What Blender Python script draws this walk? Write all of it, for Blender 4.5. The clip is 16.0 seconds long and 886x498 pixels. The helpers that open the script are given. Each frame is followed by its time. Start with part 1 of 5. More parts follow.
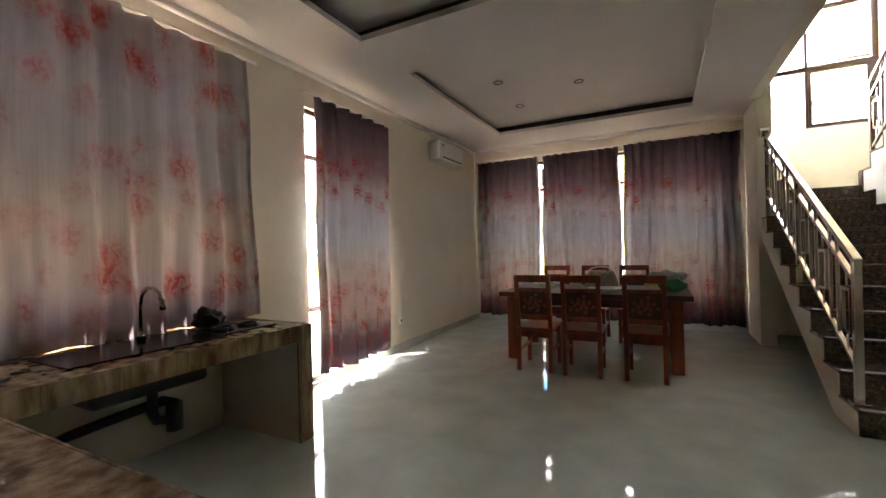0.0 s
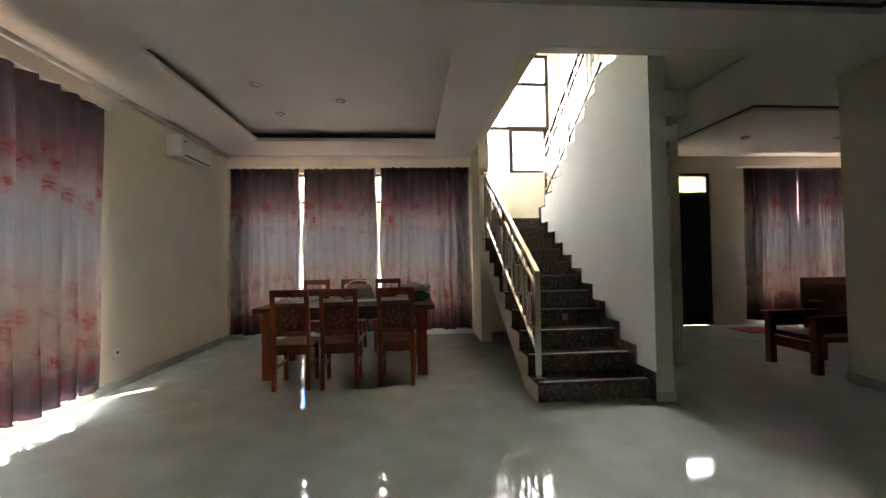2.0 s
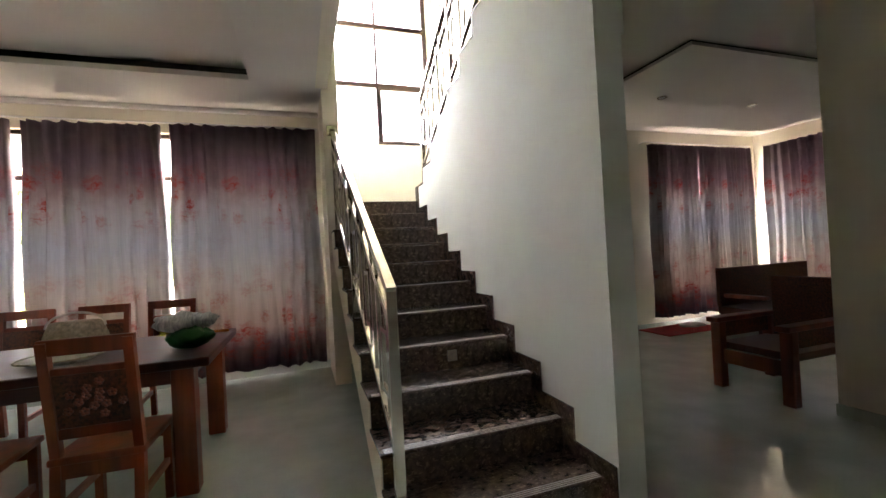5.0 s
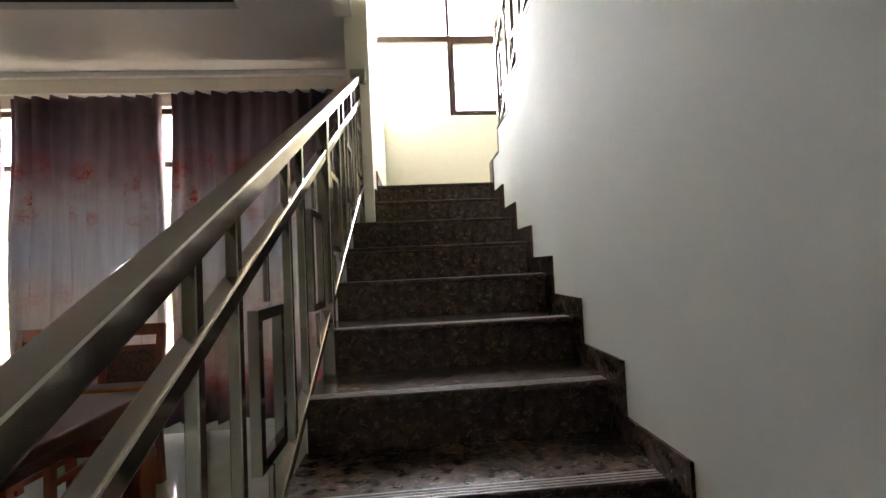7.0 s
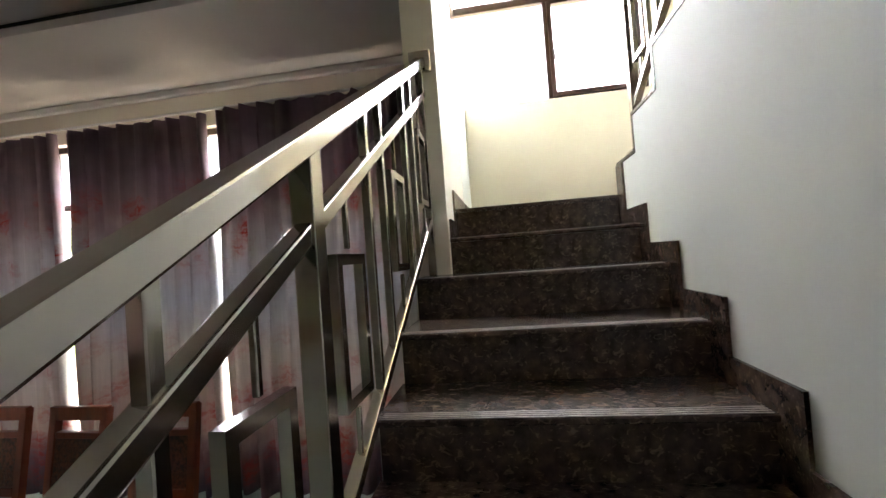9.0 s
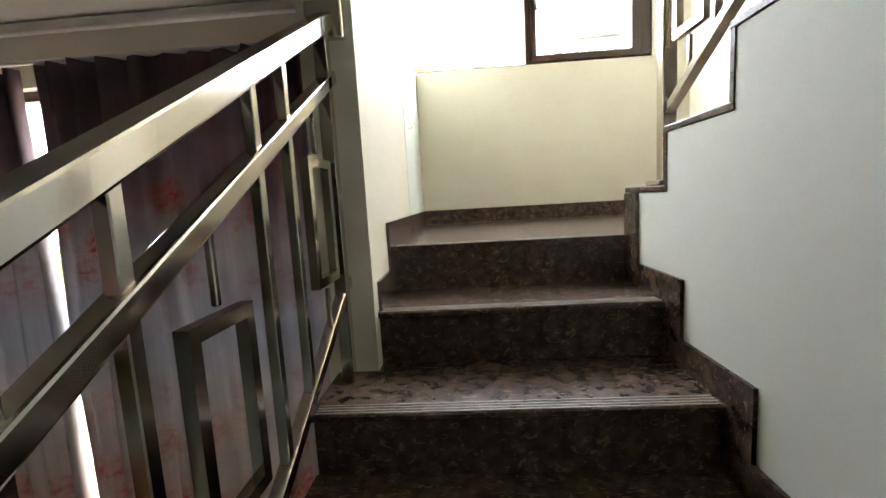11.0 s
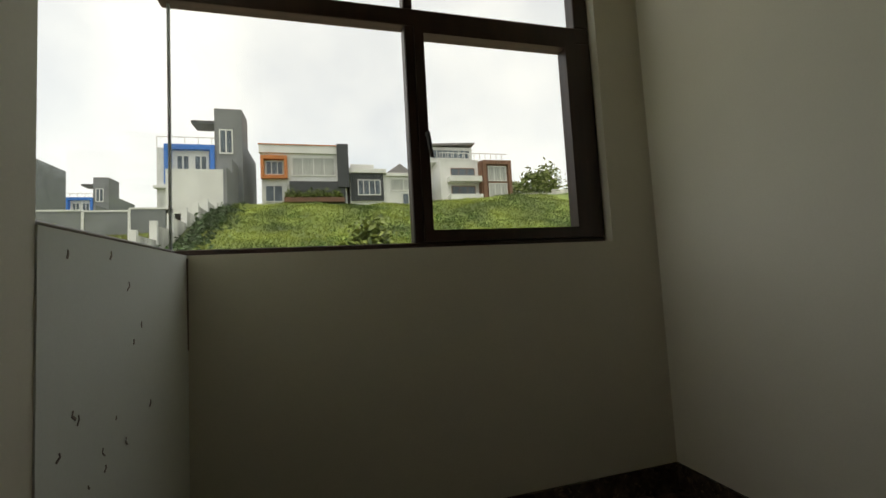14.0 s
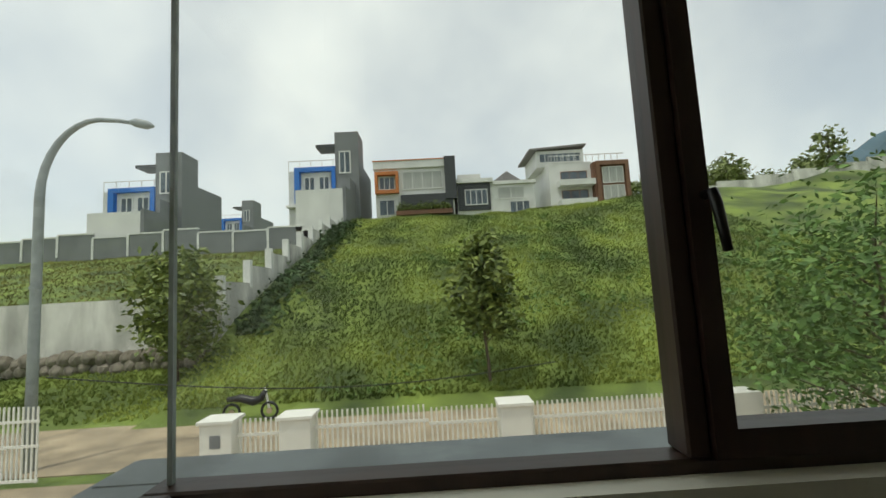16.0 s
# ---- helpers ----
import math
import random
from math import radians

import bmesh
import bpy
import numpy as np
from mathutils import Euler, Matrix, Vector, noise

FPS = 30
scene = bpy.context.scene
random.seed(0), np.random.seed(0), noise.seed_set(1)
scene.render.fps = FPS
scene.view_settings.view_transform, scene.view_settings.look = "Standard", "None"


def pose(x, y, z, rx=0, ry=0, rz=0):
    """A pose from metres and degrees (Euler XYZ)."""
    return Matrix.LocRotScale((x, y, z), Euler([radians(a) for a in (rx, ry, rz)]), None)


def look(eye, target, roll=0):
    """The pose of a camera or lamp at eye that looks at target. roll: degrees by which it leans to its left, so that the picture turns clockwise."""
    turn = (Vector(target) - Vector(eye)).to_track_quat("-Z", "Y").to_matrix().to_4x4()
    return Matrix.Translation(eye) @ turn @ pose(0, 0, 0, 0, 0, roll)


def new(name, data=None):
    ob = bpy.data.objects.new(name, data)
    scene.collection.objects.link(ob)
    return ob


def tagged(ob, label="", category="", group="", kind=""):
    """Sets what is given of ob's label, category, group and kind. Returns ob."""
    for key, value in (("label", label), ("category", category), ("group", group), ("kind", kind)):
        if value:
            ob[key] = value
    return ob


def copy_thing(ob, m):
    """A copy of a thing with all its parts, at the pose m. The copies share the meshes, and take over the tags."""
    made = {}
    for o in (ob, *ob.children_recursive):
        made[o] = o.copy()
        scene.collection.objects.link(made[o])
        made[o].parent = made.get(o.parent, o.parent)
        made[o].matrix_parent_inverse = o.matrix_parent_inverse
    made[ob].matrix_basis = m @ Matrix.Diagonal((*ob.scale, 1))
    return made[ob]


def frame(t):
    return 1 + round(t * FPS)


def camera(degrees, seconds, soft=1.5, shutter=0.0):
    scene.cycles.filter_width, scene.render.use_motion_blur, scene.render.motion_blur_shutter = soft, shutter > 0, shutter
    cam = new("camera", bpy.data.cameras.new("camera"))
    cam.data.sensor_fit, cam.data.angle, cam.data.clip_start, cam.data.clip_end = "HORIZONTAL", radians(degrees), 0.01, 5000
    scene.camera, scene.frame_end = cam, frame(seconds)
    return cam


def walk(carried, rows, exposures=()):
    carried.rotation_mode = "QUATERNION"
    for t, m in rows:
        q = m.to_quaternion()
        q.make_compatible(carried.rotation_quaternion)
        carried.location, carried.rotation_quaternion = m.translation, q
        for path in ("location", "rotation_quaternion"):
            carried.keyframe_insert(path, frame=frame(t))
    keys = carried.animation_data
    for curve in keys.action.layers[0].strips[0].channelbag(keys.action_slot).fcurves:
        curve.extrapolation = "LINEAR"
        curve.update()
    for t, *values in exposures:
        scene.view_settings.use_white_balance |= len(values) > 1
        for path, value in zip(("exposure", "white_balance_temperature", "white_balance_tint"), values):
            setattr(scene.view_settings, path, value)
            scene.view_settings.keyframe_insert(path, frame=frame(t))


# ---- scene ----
cam = camera(93.0, 16.0)
PATH = [
    (0, (-2.208, -3.762, 1.332), (-3.124, -1.985, 1.331), -1.5),
    (0.5, (-2.193, -3.812, 1.351), (-2.96, -1.965, 1.334), -1.2),
    (1, (-2.183, -3.803, 1.336), (-2.786, -1.896, 1.329), -1.0),
    (1.5, (-2.196, -3.79, 1.324), (-2.427, -1.804, 1.347), -0.9),
    (2, (-2.183, -3.763, 1.317), (-2.03, -1.77, 1.364), -1.0),
    (2.5, (-2.177, -3.623, 1.345), (-1.673, -1.688, 1.308), -1.2),
    (3, (-2.068, -3.347, 1.332), (-1.576, -1.408, 1.316), -1.3),
    (3.5, (-1.985, -2.972, 1.359), (-1.351, -1.076, 1.304), -4.7),
    (4, (-1.805, -2.573, 1.335), (-1.051, -0.721, 1.354), -6.3),
    (4.2, (-1.712, -2.431, 1.335), (-0.941, -0.586, 1.365), -3.9),
    (6.3, (-0.874, -0.646, 1.324), (-0.479, 1.315, 1.323), -4.7),
    (6.5, (-0.786, -0.504, 1.315), (-0.494, 1.474, 1.354), -2.4),
    (7, (-0.678, -0.169, 1.322), (-0.528, 1.824, 1.401), -2.7),
    (7.5, (-0.686, 0.094, 1.369), (-1.021, 2.062, 1.488), -2.9),
    (8, (-0.628, 0.361, 1.497), (-1.04, 2.317, 1.575), -1.3),
    (8.5, (-0.613, 0.547, 1.54), (-0.994, 2.51, 1.607), -1.5),
    (9, (-0.651, 0.748, 1.71), (-0.944, 2.726, 1.747), -4.3),
    (9.2, (-0.642, 0.862, 1.726), (-0.94, 2.837, 1.826), -2.7),
    (11.3, (-0.608, 1.641, 2.19), (-0.662, 3.624, 1.934), -3.7),
    (11.5, (-0.591, 1.723, 2.199), (-0.586, 3.709, 1.962), -3.8),
    (12, (-0.571, 2.009, 2.325), (-0.43, 4.001, 2.209), -3.5),
    (12.5, (-0.513, 2.32, 2.471), (-0.292, 4.283, 2.162), -2.3),
    (13, (-0.535, 2.556, 2.616), (-0.22, 4.508, 2.311), -1.7),
    (13.5, (-0.526, 2.770, 2.712), (-0.023, 4.704, 2.787), -3.2),
    (14, (-0.491, 3.008, 2.902), (0.044, 4.930, 3.041), -3.2),
    (14.5, (-0.547, 3.221, 3.054), (0.036, 5.130, 3.172), -2.3),
    (15, (-0.55, 3.415, 3.13), (-0.173, 5.367, 3.345), -2.5),
    (15.5, (-0.519, 3.646, 3.325), (-0.406, 5.627, 3.575), -2.8),
    (16, (-0.548, 3.881, 3.327), (-0.509, 5.871, 3.525), -3.2),
]
EXPOSURES = [(0.0, 5.35, 7300, 32), (1.0, 5.65, 7300, 31), (2.0, 5.3, 7200, 29), (4.0, 5.75, 7000, 28), (7.0, 5.1, 6850, 26), (9.0, 4.9, 6700, 25), (11.5, 4.1, 6800, 21), (12.5, 3.4, 6900, 21), (13.0, 3.1, 6900, 19), (13.5, 1.7, 6950, 18), (14.0, 0.15, 7600, 15), (15.0, 0.0, 7550, 12), (16.0, -0.2, 7050, 8)]
walk(cam, [(t, look(e, g, r)) for t, e, g, r in PATH], EXPOSURES)

# ---- light ----
world = bpy.data.worlds.new("sky")
scene.world = world
world.use_nodes = True
wn, wl = world.node_tree.nodes, world.node_tree.links
sky = wn.new("ShaderNodeTexSky")
sky.sky_type = "NISHITA"
sky.sun_disc = False
sky.sun_elevation, sky.sun_rotation = radians(74.2), radians(-135)
sky.air_density, sky.dust_density = 1.0, 1.2
clouds = wn.new("ShaderNodeTexNoise")
clouds.inputs["Scale"].default_value, clouds.inputs["Detail"].default_value = 2.2, 8
ramp = wn.new("ShaderNodeValToRGB")
ramp.color_ramp.elements[0].color = (0.45, 0.45, 0.45, 1)
ramp.color_ramp.elements[0].position, ramp.color_ramp.elements[1].position = 0.34, 0.72
mixw = wn.new("ShaderNodeMixRGB")
mixw.inputs[2].default_value = (8.0, 8.35, 8.6, 1)
wl.new(clouds.outputs["Fac"], ramp.inputs["Fac"])
wl.new(ramp.outputs["Color"], mixw.inputs[0])
wl.new(sky.outputs["Color"], mixw.inputs[1])
wl.new(mixw.outputs[0], wn["Background"].inputs["Color"])
wn["Background"].inputs["Strength"].default_value = 0.15

sun_data = bpy.data.lights.new("sun", "SUN")
sun_data.energy, sun_data.angle, sun_data.color = 2.0, radians(3), (1.0, 0.95, 0.86)
sun = new("sun", sun_data)
sun.matrix_world = look((-2.2, -2.2, 11), (0, 0, 0))


def window_lamp(eye, target, w, h, watts):
    data = bpy.data.lights.new("window_daylight", "AREA")
    data.shape, data.size, data.size_y, data.energy, data.color = "RECTANGLE", w, h, watts, (1.0, 0.98, 0.95)
    new("window_daylight", data).matrix_world = look(eye, target)


window_lamp((-3.2, 4.05, 1.5), (-3.2, 0, 1.5), 4.0, 2.6, 0.2)
window_lamp((-5.75, -2.6, 2.0), (0, -2.6, 2.0), 2.1, 1.9, 0.15)
window_lamp((5.1, 4.05, 1.5), (5.1, 0, 1.5), 2.2, 2.6, 2.5)

# ---- materials ----
M = {}


def mat(name, color, rough=0.6, metal=0.0, vary=0.12, scale=6.0, bump=0.15, bump_scale=60.0, stretch=(1, 1, 1), spec=0.5, second=None, sharp=(0.35, 0.7)):
    m = bpy.data.materials.new(name)
    m.use_nodes = True
    n, l = m.node_tree.nodes, m.node_tree.links
    b = n["Principled BSDF"]
    b.inputs["Roughness"].default_value, b.inputs["Metallic"].default_value = rough, metal
    b.inputs["Specular IOR Level"].default_value = spec
    tc, mp = n.new("ShaderNodeTexCoord"), n.new("ShaderNodeMapping")
    mp.inputs["Scale"].default_value = stretch
    l.new(tc.outputs["Object"], mp.inputs["Vector"])
    big, fine = n.new("ShaderNodeTexNoise"), n.new("ShaderNodeTexNoise")
    big.inputs["Scale"].default_value, big.inputs["Detail"].default_value = scale, 5
    fine.inputs["Scale"].default_value, fine.inputs["Detail"].default_value = bump_scale, 4
    l.new(mp.outputs[0], big.inputs["Vector"])
    l.new(mp.outputs[0], fine.inputs["Vector"])
    cr = n.new("ShaderNodeValToRGB")
    dark = tuple(c * (1 - vary) for c in color)
    light = second or tuple(min(1, c * (1 + vary)) for c in color)
    cr.color_ramp.elements[0].color, cr.color_ramp.elements[1].color = (*dark, 1), (*light, 1)
    cr.color_ramp.elements[0].position, cr.color_ramp.elements[1].position = sharp
    l.new(big.outputs["Fac"], cr.inputs["Fac"])
    mx = n.new("ShaderNodeMixRGB")
    mx.blend_type = "MULTIPLY"
    mx.inputs[0].default_value = min(1, vary * 2)
    l.new(cr.outputs["Color"], mx.inputs[1])
    f2 = n.new("ShaderNodeMapRange")
    f2.inputs[3].default_value, f2.inputs[4].default_value = 0.6, 1.25
    l.new(fine.outputs["Fac"], f2.inputs[0])
    l.new(f2.outputs[0], mx.inputs[2])
    l.new(mx.outputs[0], b.inputs["Base Color"])
    rr = n.new("ShaderNodeMapRange")
    rr.inputs[3].default_value, rr.inputs[4].default_value = rough * 0.8, min(1, rough * 1.2)
    l.new(big.outputs["Fac"], rr.inputs[0])
    l.new(rr.outputs[0], b.inputs["Roughness"])
    if bump:
        bp = n.new("ShaderNodeBump")
        bp.inputs["Strength"].default_value, bp.inputs["Distance"].default_value = bump, 0.004
        l.new(fine.outputs["Fac"], bp.inputs["Height"])
        l.new(bp.outputs[0], b.inputs["Normal"])
    M[name] = m
    return m


mat("cream_paint", (0.76, 0.725, 0.605), 0.65, vary=0.05, scale=1.5, bump=0.05, bump_scale=140)
mat("white_paint", (0.76, 0.80, 0.74), 0.7, vary=0.05, scale=1.2, bump=0.05, bump_scale=160)
mat("ceiling_paint", (0.72, 0.70, 0.67), 0.75, vary=0.04, scale=1.0, bump=0.06)
mat("floor_tile", (0.55, 0.63, 0.56), 0.06, vary=0.10, scale=3.0, bump=0.0, spec=0.6)
mat("dark_stone", (0.070, 0.049, 0.037), 0.24, vary=0.35, scale=24, bump=0.04, bump_scale=30, second=(0.120, 0.083, 0.062), sharp=(0.36, 0.70))


def add_flecks(name, color, scale, amount):
    """Sparse pale mineral flecks, drawn out along one axis, over a stone."""
    n, l = M[name].node_tree.nodes, M[name].node_tree.links
    b = n["Principled BSDF"]
    under = b.inputs["Base Color"].links[0].from_socket
    tc, mp, tx, cr, mx = n.new("ShaderNodeTexCoord"), n.new("ShaderNodeMapping"), n.new("ShaderNodeTexNoise"), n.new("ShaderNodeValToRGB"), n.new("ShaderNodeMixRGB")
    mp.inputs["Scale"].default_value = (1.0, 2.2, 1.4)
    mp.inputs["Rotation"].default_value = (0.3, 0.2, 0.6)
    tx.inputs["Scale"].default_value, tx.inputs["Detail"].default_value = scale, 3
    tx.inputs["Distortion"].default_value = 1.2
    cr.color_ramp.elements[0].position, cr.color_ramp.elements[1].position = 0.57, 0.70
    cr.color_ramp.elements[1].color = (amount, amount, amount, 1)
    mx.inputs[2].default_value = (*color, 1)
    l.new(tc.outputs["Object"], mp.inputs["Vector"])
    l.new(mp.outputs[0], tx.inputs["Vector"])
    l.new(tx.outputs["Fac"], cr.inputs["Fac"])
    l.new(cr.outputs["Color"], mx.inputs[0])
    l.new(under, mx.inputs[1])
    l.new(mx.outputs[0], b.inputs["Base Color"])


add_flecks("dark_stone", (0.30, 0.225, 0.155), 36, 0.55)
# near-black, stands in for the shade inside the ceiling gaps
mat("gap_shade", (0.02, 0.015, 0.012), 0.6)
mat("steel", (0.62, 0.58, 0.52), 0.14, 1.0, vary=0.06, scale=12, bump=0.02, stretch=(1, 1, 0.2))
mat("brown_frame", (0.045, 0.022, 0.016), 0.4, vary=0.25, scale=20, bump=0.1, stretch=(1, 1, 0.15))
mat("red_wood", (0.27, 0.058, 0.020), 0.35, vary=0.4, scale=9, bump=0.25, bump_scale=45, stretch=(1, 1, 0.12))
mat("carved_wood", (0.13, 0.035, 0.015), 0.5, vary=0.6, scale=55, bump=0.9, bump_scale=70)
mat("nosing", (0.26, 0.225, 0.195), 0.4, vary=0.2, scale=30)
mat("dark_wood", (0.11, 0.026, 0.014), 0.3, vary=0.4, scale=9, bump=0.15, stretch=(0.12, 1, 1))
mat("black_door", (0.012, 0.010, 0.010), 0.4, vary=0.3, scale=10, stretch=(1, 1, 0.1))
mat("counter_tile", (0.34, 0.19, 0.085), 0.22, vary=0.5, scale=7, bump=0.05, stretch=(2.2, 2.2, 0.5), second=(0.55, 0.42, 0.25))
mat("black_granite", (0.02, 0.018, 0.018), 0.12, vary=0.4, scale=60)
mat("plastic_black", (0.015, 0.015, 0.016), 0.35)
mat("plastic_white", (0.8, 0.8, 0.78), 0.35, vary=0.02, bump=0)
mat("grey_render", (0.20, 0.21, 0.22), 0.85, vary=0.15, scale=0.6, bump=0.2, bump_scale=8)
mat("house_white", (0.72, 0.72, 0.70), 0.8, vary=0.10, scale=0.7, bump=0.1, bump_scale=8)
mat("house_blue", (0.02, 0.16, 0.55), 0.6, vary=0.1, scale=1)
mat("house_orange", (0.55, 0.19, 0.06), 0.7, vary=0.12, scale=1)
mat("house_brown", (0.20, 0.10, 0.06), 0.7, vary=0.2, scale=2)
mat("house_dark", (0.05, 0.055, 0.06), 0.6, vary=0.2, scale=1)
mat("house_glass", (0.10, 0.13, 0.16), 0.1, vary=0.4, scale=0.8, bump=0)
mat("house_curtain", (0.45, 0.46, 0.44), 0.8, vary=0.2, scale=3, stretch=(4, 4, 0.2))
mat("roof", (0.22, 0.21, 0.21), 0.7, vary=0.2)
mat("wall_weathered", (0.64, 0.63, 0.59), 0.9, vary=0.35, scale=0.9, bump=0.3, bump_scale=12, stretch=(1, 1, 0.35))
mat("rubble", (0.24, 0.21, 0.17), 0.9, vary=0.4, scale=3, bump=0.6, bump_scale=14)
mat("street", (0.36, 0.29, 0.20), 0.9, vary=0.3, scale=0.9, bump=0.4, bump_scale=12)
mat("grass", (0.10, 0.165, 0.028), 0.85, vary=0.55, scale=0.35, bump=0.8, bump_scale=5, second=(0.23, 0.31, 0.06))
mat("grass_blade", (0.15, 0.24, 0.035), 0.7, vary=0.5, scale=0.17, bump=0, second=(0.38, 0.44, 0.09), sharp=(0.40, 0.62))
mat("dry_grass", (0.20, 0.20, 0.055), 0.8, vary=0.45, scale=0.3, bump=0, second=(0.34, 0.32, 0.10))
mat("shrub", (0.04, 0.085, 0.022), 0.7, vary=0.5, scale=0.8, bump=0)
mat("leaf", (0.085, 0.155, 0.032), 0.55, vary=0.5, scale=3, bump=0, second=(0.30, 0.36, 0.085))
mat("leaf_fresh", (0.08, 0.19, 0.035), 0.6, vary=0.4, scale=3, bump=0, second=(0.17, 0.31, 0.07))
mat("bark", (0.12, 0.09, 0.06), 0.9, vary=0.4, scale=12, bump=0.6)
mat("fence_white", (0.78, 0.77, 0.72), 0.6, vary=0.06)
mat("lamp_grey", (0.30, 0.33, 0.34), 0.5, vary=0.15)
# blue-grey that holds the haze of distance
mat("far_hill_haze", (0.09, 0.15, 0.19), 0.95, vary=0.2, scale=0.02)
mat("ledge", (0.33, 0.36, 0.36), 0.7, vary=0.3, scale=5)
mat("red_mat", (0.42, 0.03, 0.03), 0.9, vary=0.3, scale=10)
mat("green_bag", (0.02, 0.16, 0.06), 0.6)
mat("towel", (0.45, 0.50, 0.50), 0.95, vary=0.3, scale=14, stretch=(6, 1, 1))
mat("cloth_white", (0.65, 0.62, 0.58), 0.95, vary=0.1)
mat("basket", (0.42, 0.36, 0.27), 0.8, vary=0.3, scale=40)
mat("orange_cloth", (0.55, 0.24, 0.04), 0.9)
mat("yellow_bag", (0.62, 0.62, 0.10), 0.6, vary=0.3, scale=18)
mat("dirt_mark", (0.26, 0.22, 0.18), 0.9)


def glass_mat():
    m = bpy.data.materials.new("clear_glass")
    m.use_nodes = True
    n, l = m.node_tree.nodes, m.node_tree.links
    n.remove(n["Principled BSDF"])
    t, g, mx = n.new("ShaderNodeBsdfTransparent"), n.new("ShaderNodeBsdfGlossy"), n.new("ShaderNodeMixShader")
    t.inputs["Color"].default_value = (0.93, 0.96, 0.95, 1)
    g.inputs["Roughness"].default_value = 0.02
    mx.inputs[0].default_value = 0.04
    l.new(t.outputs[0], mx.inputs[1])
    l.new(g.outputs[0], mx.inputs[2])
    l.new(mx.outputs[0], n["Material Output"].inputs["Surface"])
    M["glass"] = m


glass_mat()


def curtain_mat(name, height, seed, bloom=7.0, pale=False):
    """Printed drape: mauve-grey top, bands of red blossoms, pale middle, dark purple hem."""
    m = bpy.data.materials.new(name)
    m.use_nodes = True
    n, l = m.node_tree.nodes, m.node_tree.links
    b = n["Principled BSDF"]
    b.inputs["Roughness"].default_value = 0.85
    tc = n.new("ShaderNodeTexCoord")
    sep = n.new("ShaderNodeSeparateXYZ")
    l.new(tc.outputs["Object"], sep.inputs[0])
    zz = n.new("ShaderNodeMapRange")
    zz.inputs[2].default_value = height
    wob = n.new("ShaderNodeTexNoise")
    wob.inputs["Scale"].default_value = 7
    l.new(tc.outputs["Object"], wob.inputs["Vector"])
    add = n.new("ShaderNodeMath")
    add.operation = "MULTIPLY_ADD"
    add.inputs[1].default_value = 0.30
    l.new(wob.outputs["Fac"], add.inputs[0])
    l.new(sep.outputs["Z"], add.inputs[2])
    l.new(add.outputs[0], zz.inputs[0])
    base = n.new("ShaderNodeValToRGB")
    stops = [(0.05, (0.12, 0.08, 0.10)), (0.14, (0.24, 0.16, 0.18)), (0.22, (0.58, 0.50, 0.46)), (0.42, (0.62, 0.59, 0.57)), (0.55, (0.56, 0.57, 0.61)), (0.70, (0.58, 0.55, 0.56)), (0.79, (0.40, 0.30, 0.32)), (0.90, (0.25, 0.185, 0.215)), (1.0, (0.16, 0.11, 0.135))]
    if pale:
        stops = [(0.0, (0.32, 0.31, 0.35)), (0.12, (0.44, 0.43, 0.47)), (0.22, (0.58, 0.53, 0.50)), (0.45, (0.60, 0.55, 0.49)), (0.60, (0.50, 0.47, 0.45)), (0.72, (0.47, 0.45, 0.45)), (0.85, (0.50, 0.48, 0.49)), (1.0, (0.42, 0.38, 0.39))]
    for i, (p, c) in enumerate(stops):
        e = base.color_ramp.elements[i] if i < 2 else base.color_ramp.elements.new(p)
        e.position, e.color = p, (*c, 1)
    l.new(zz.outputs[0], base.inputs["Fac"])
    band = n.new("ShaderNodeValToRGB")
    bands = [(0.0, 0.0), (0.10, 0.65), (0.22, 0.95), (0.36, 0.45), (0.50, 0.08), (0.62, 0.15), (0.70, 1.0), (0.80, 0.9), (0.88, 0.05)]
    if pale:
        bands = [(0.0, 0.1), (0.12, 0.4), (0.22, 1.0), (0.34, 0.75), (0.44, 0.35), (0.55, 0.9), (0.66, 0.7), (0.76, 0.2), (0.90, 0.85), (0.98, 0.9)]
    for i, (p, v) in enumerate(bands):
        e = band.color_ramp.elements[i] if i < 2 else band.color_ramp.elements.new(p)
        e.position, e.color = p, (v, v, v, 1)
    l.new(zz.outputs[0], band.inputs["Fac"])
    mp = n.new("ShaderNodeMapping")
    mp.inputs["Location"].default_value = (seed, seed * 1.7, 0)
    dist = n.new("ShaderNodeTexNoise")
    dist.inputs["Scale"].default_value = 20
    l.new(tc.outputs["Object"], dist.inputs["Vector"])
    mixv = n.new("ShaderNodeMixRGB")
    mixv.inputs[0].default_value = 0.11
    l.new(tc.outputs["Object"], mixv.inputs[1])
    l.new(dist.outputs["Color"], mixv.inputs[2])
    l.new(mixv.outputs[0], mp.inputs["Vector"])
    vo = n.new("ShaderNodeTexVoronoi")
    vo.inputs["Scale"].default_value = bloom
    l.new(mp.outputs[0], vo.inputs["Vector"])
    petal = n.new("ShaderNodeTexWave")
    petal.wave_type = "RINGS"
    petal.inputs["Scale"].default_value, petal.inputs["Distortion"].default_value = 6.0, 9.0
    l.new(mp.outputs[0], petal.inputs["Vector"])
    fl = n.new("ShaderNodeValToRGB")
    fl.color_ramp.elements[0].position, fl.color_ramp.elements[0].color = 0.18, (1, 1, 1, 1)
    fl.color_ramp.elements[1].position, fl.color_ramp.elements[1].color = 0.52, (0, 0, 0, 1)
    l.new(vo.outputs["Distance"], fl.inputs["Fac"])
    m1 = n.new("ShaderNodeMath")
    m1.operation = "MULTIPLY"
    l.new(fl.outputs["Color"], m1.inputs[0])
    l.new(band.outputs["Color"], m1.inputs[1])
    pm = n.new("ShaderNodeMapRange")
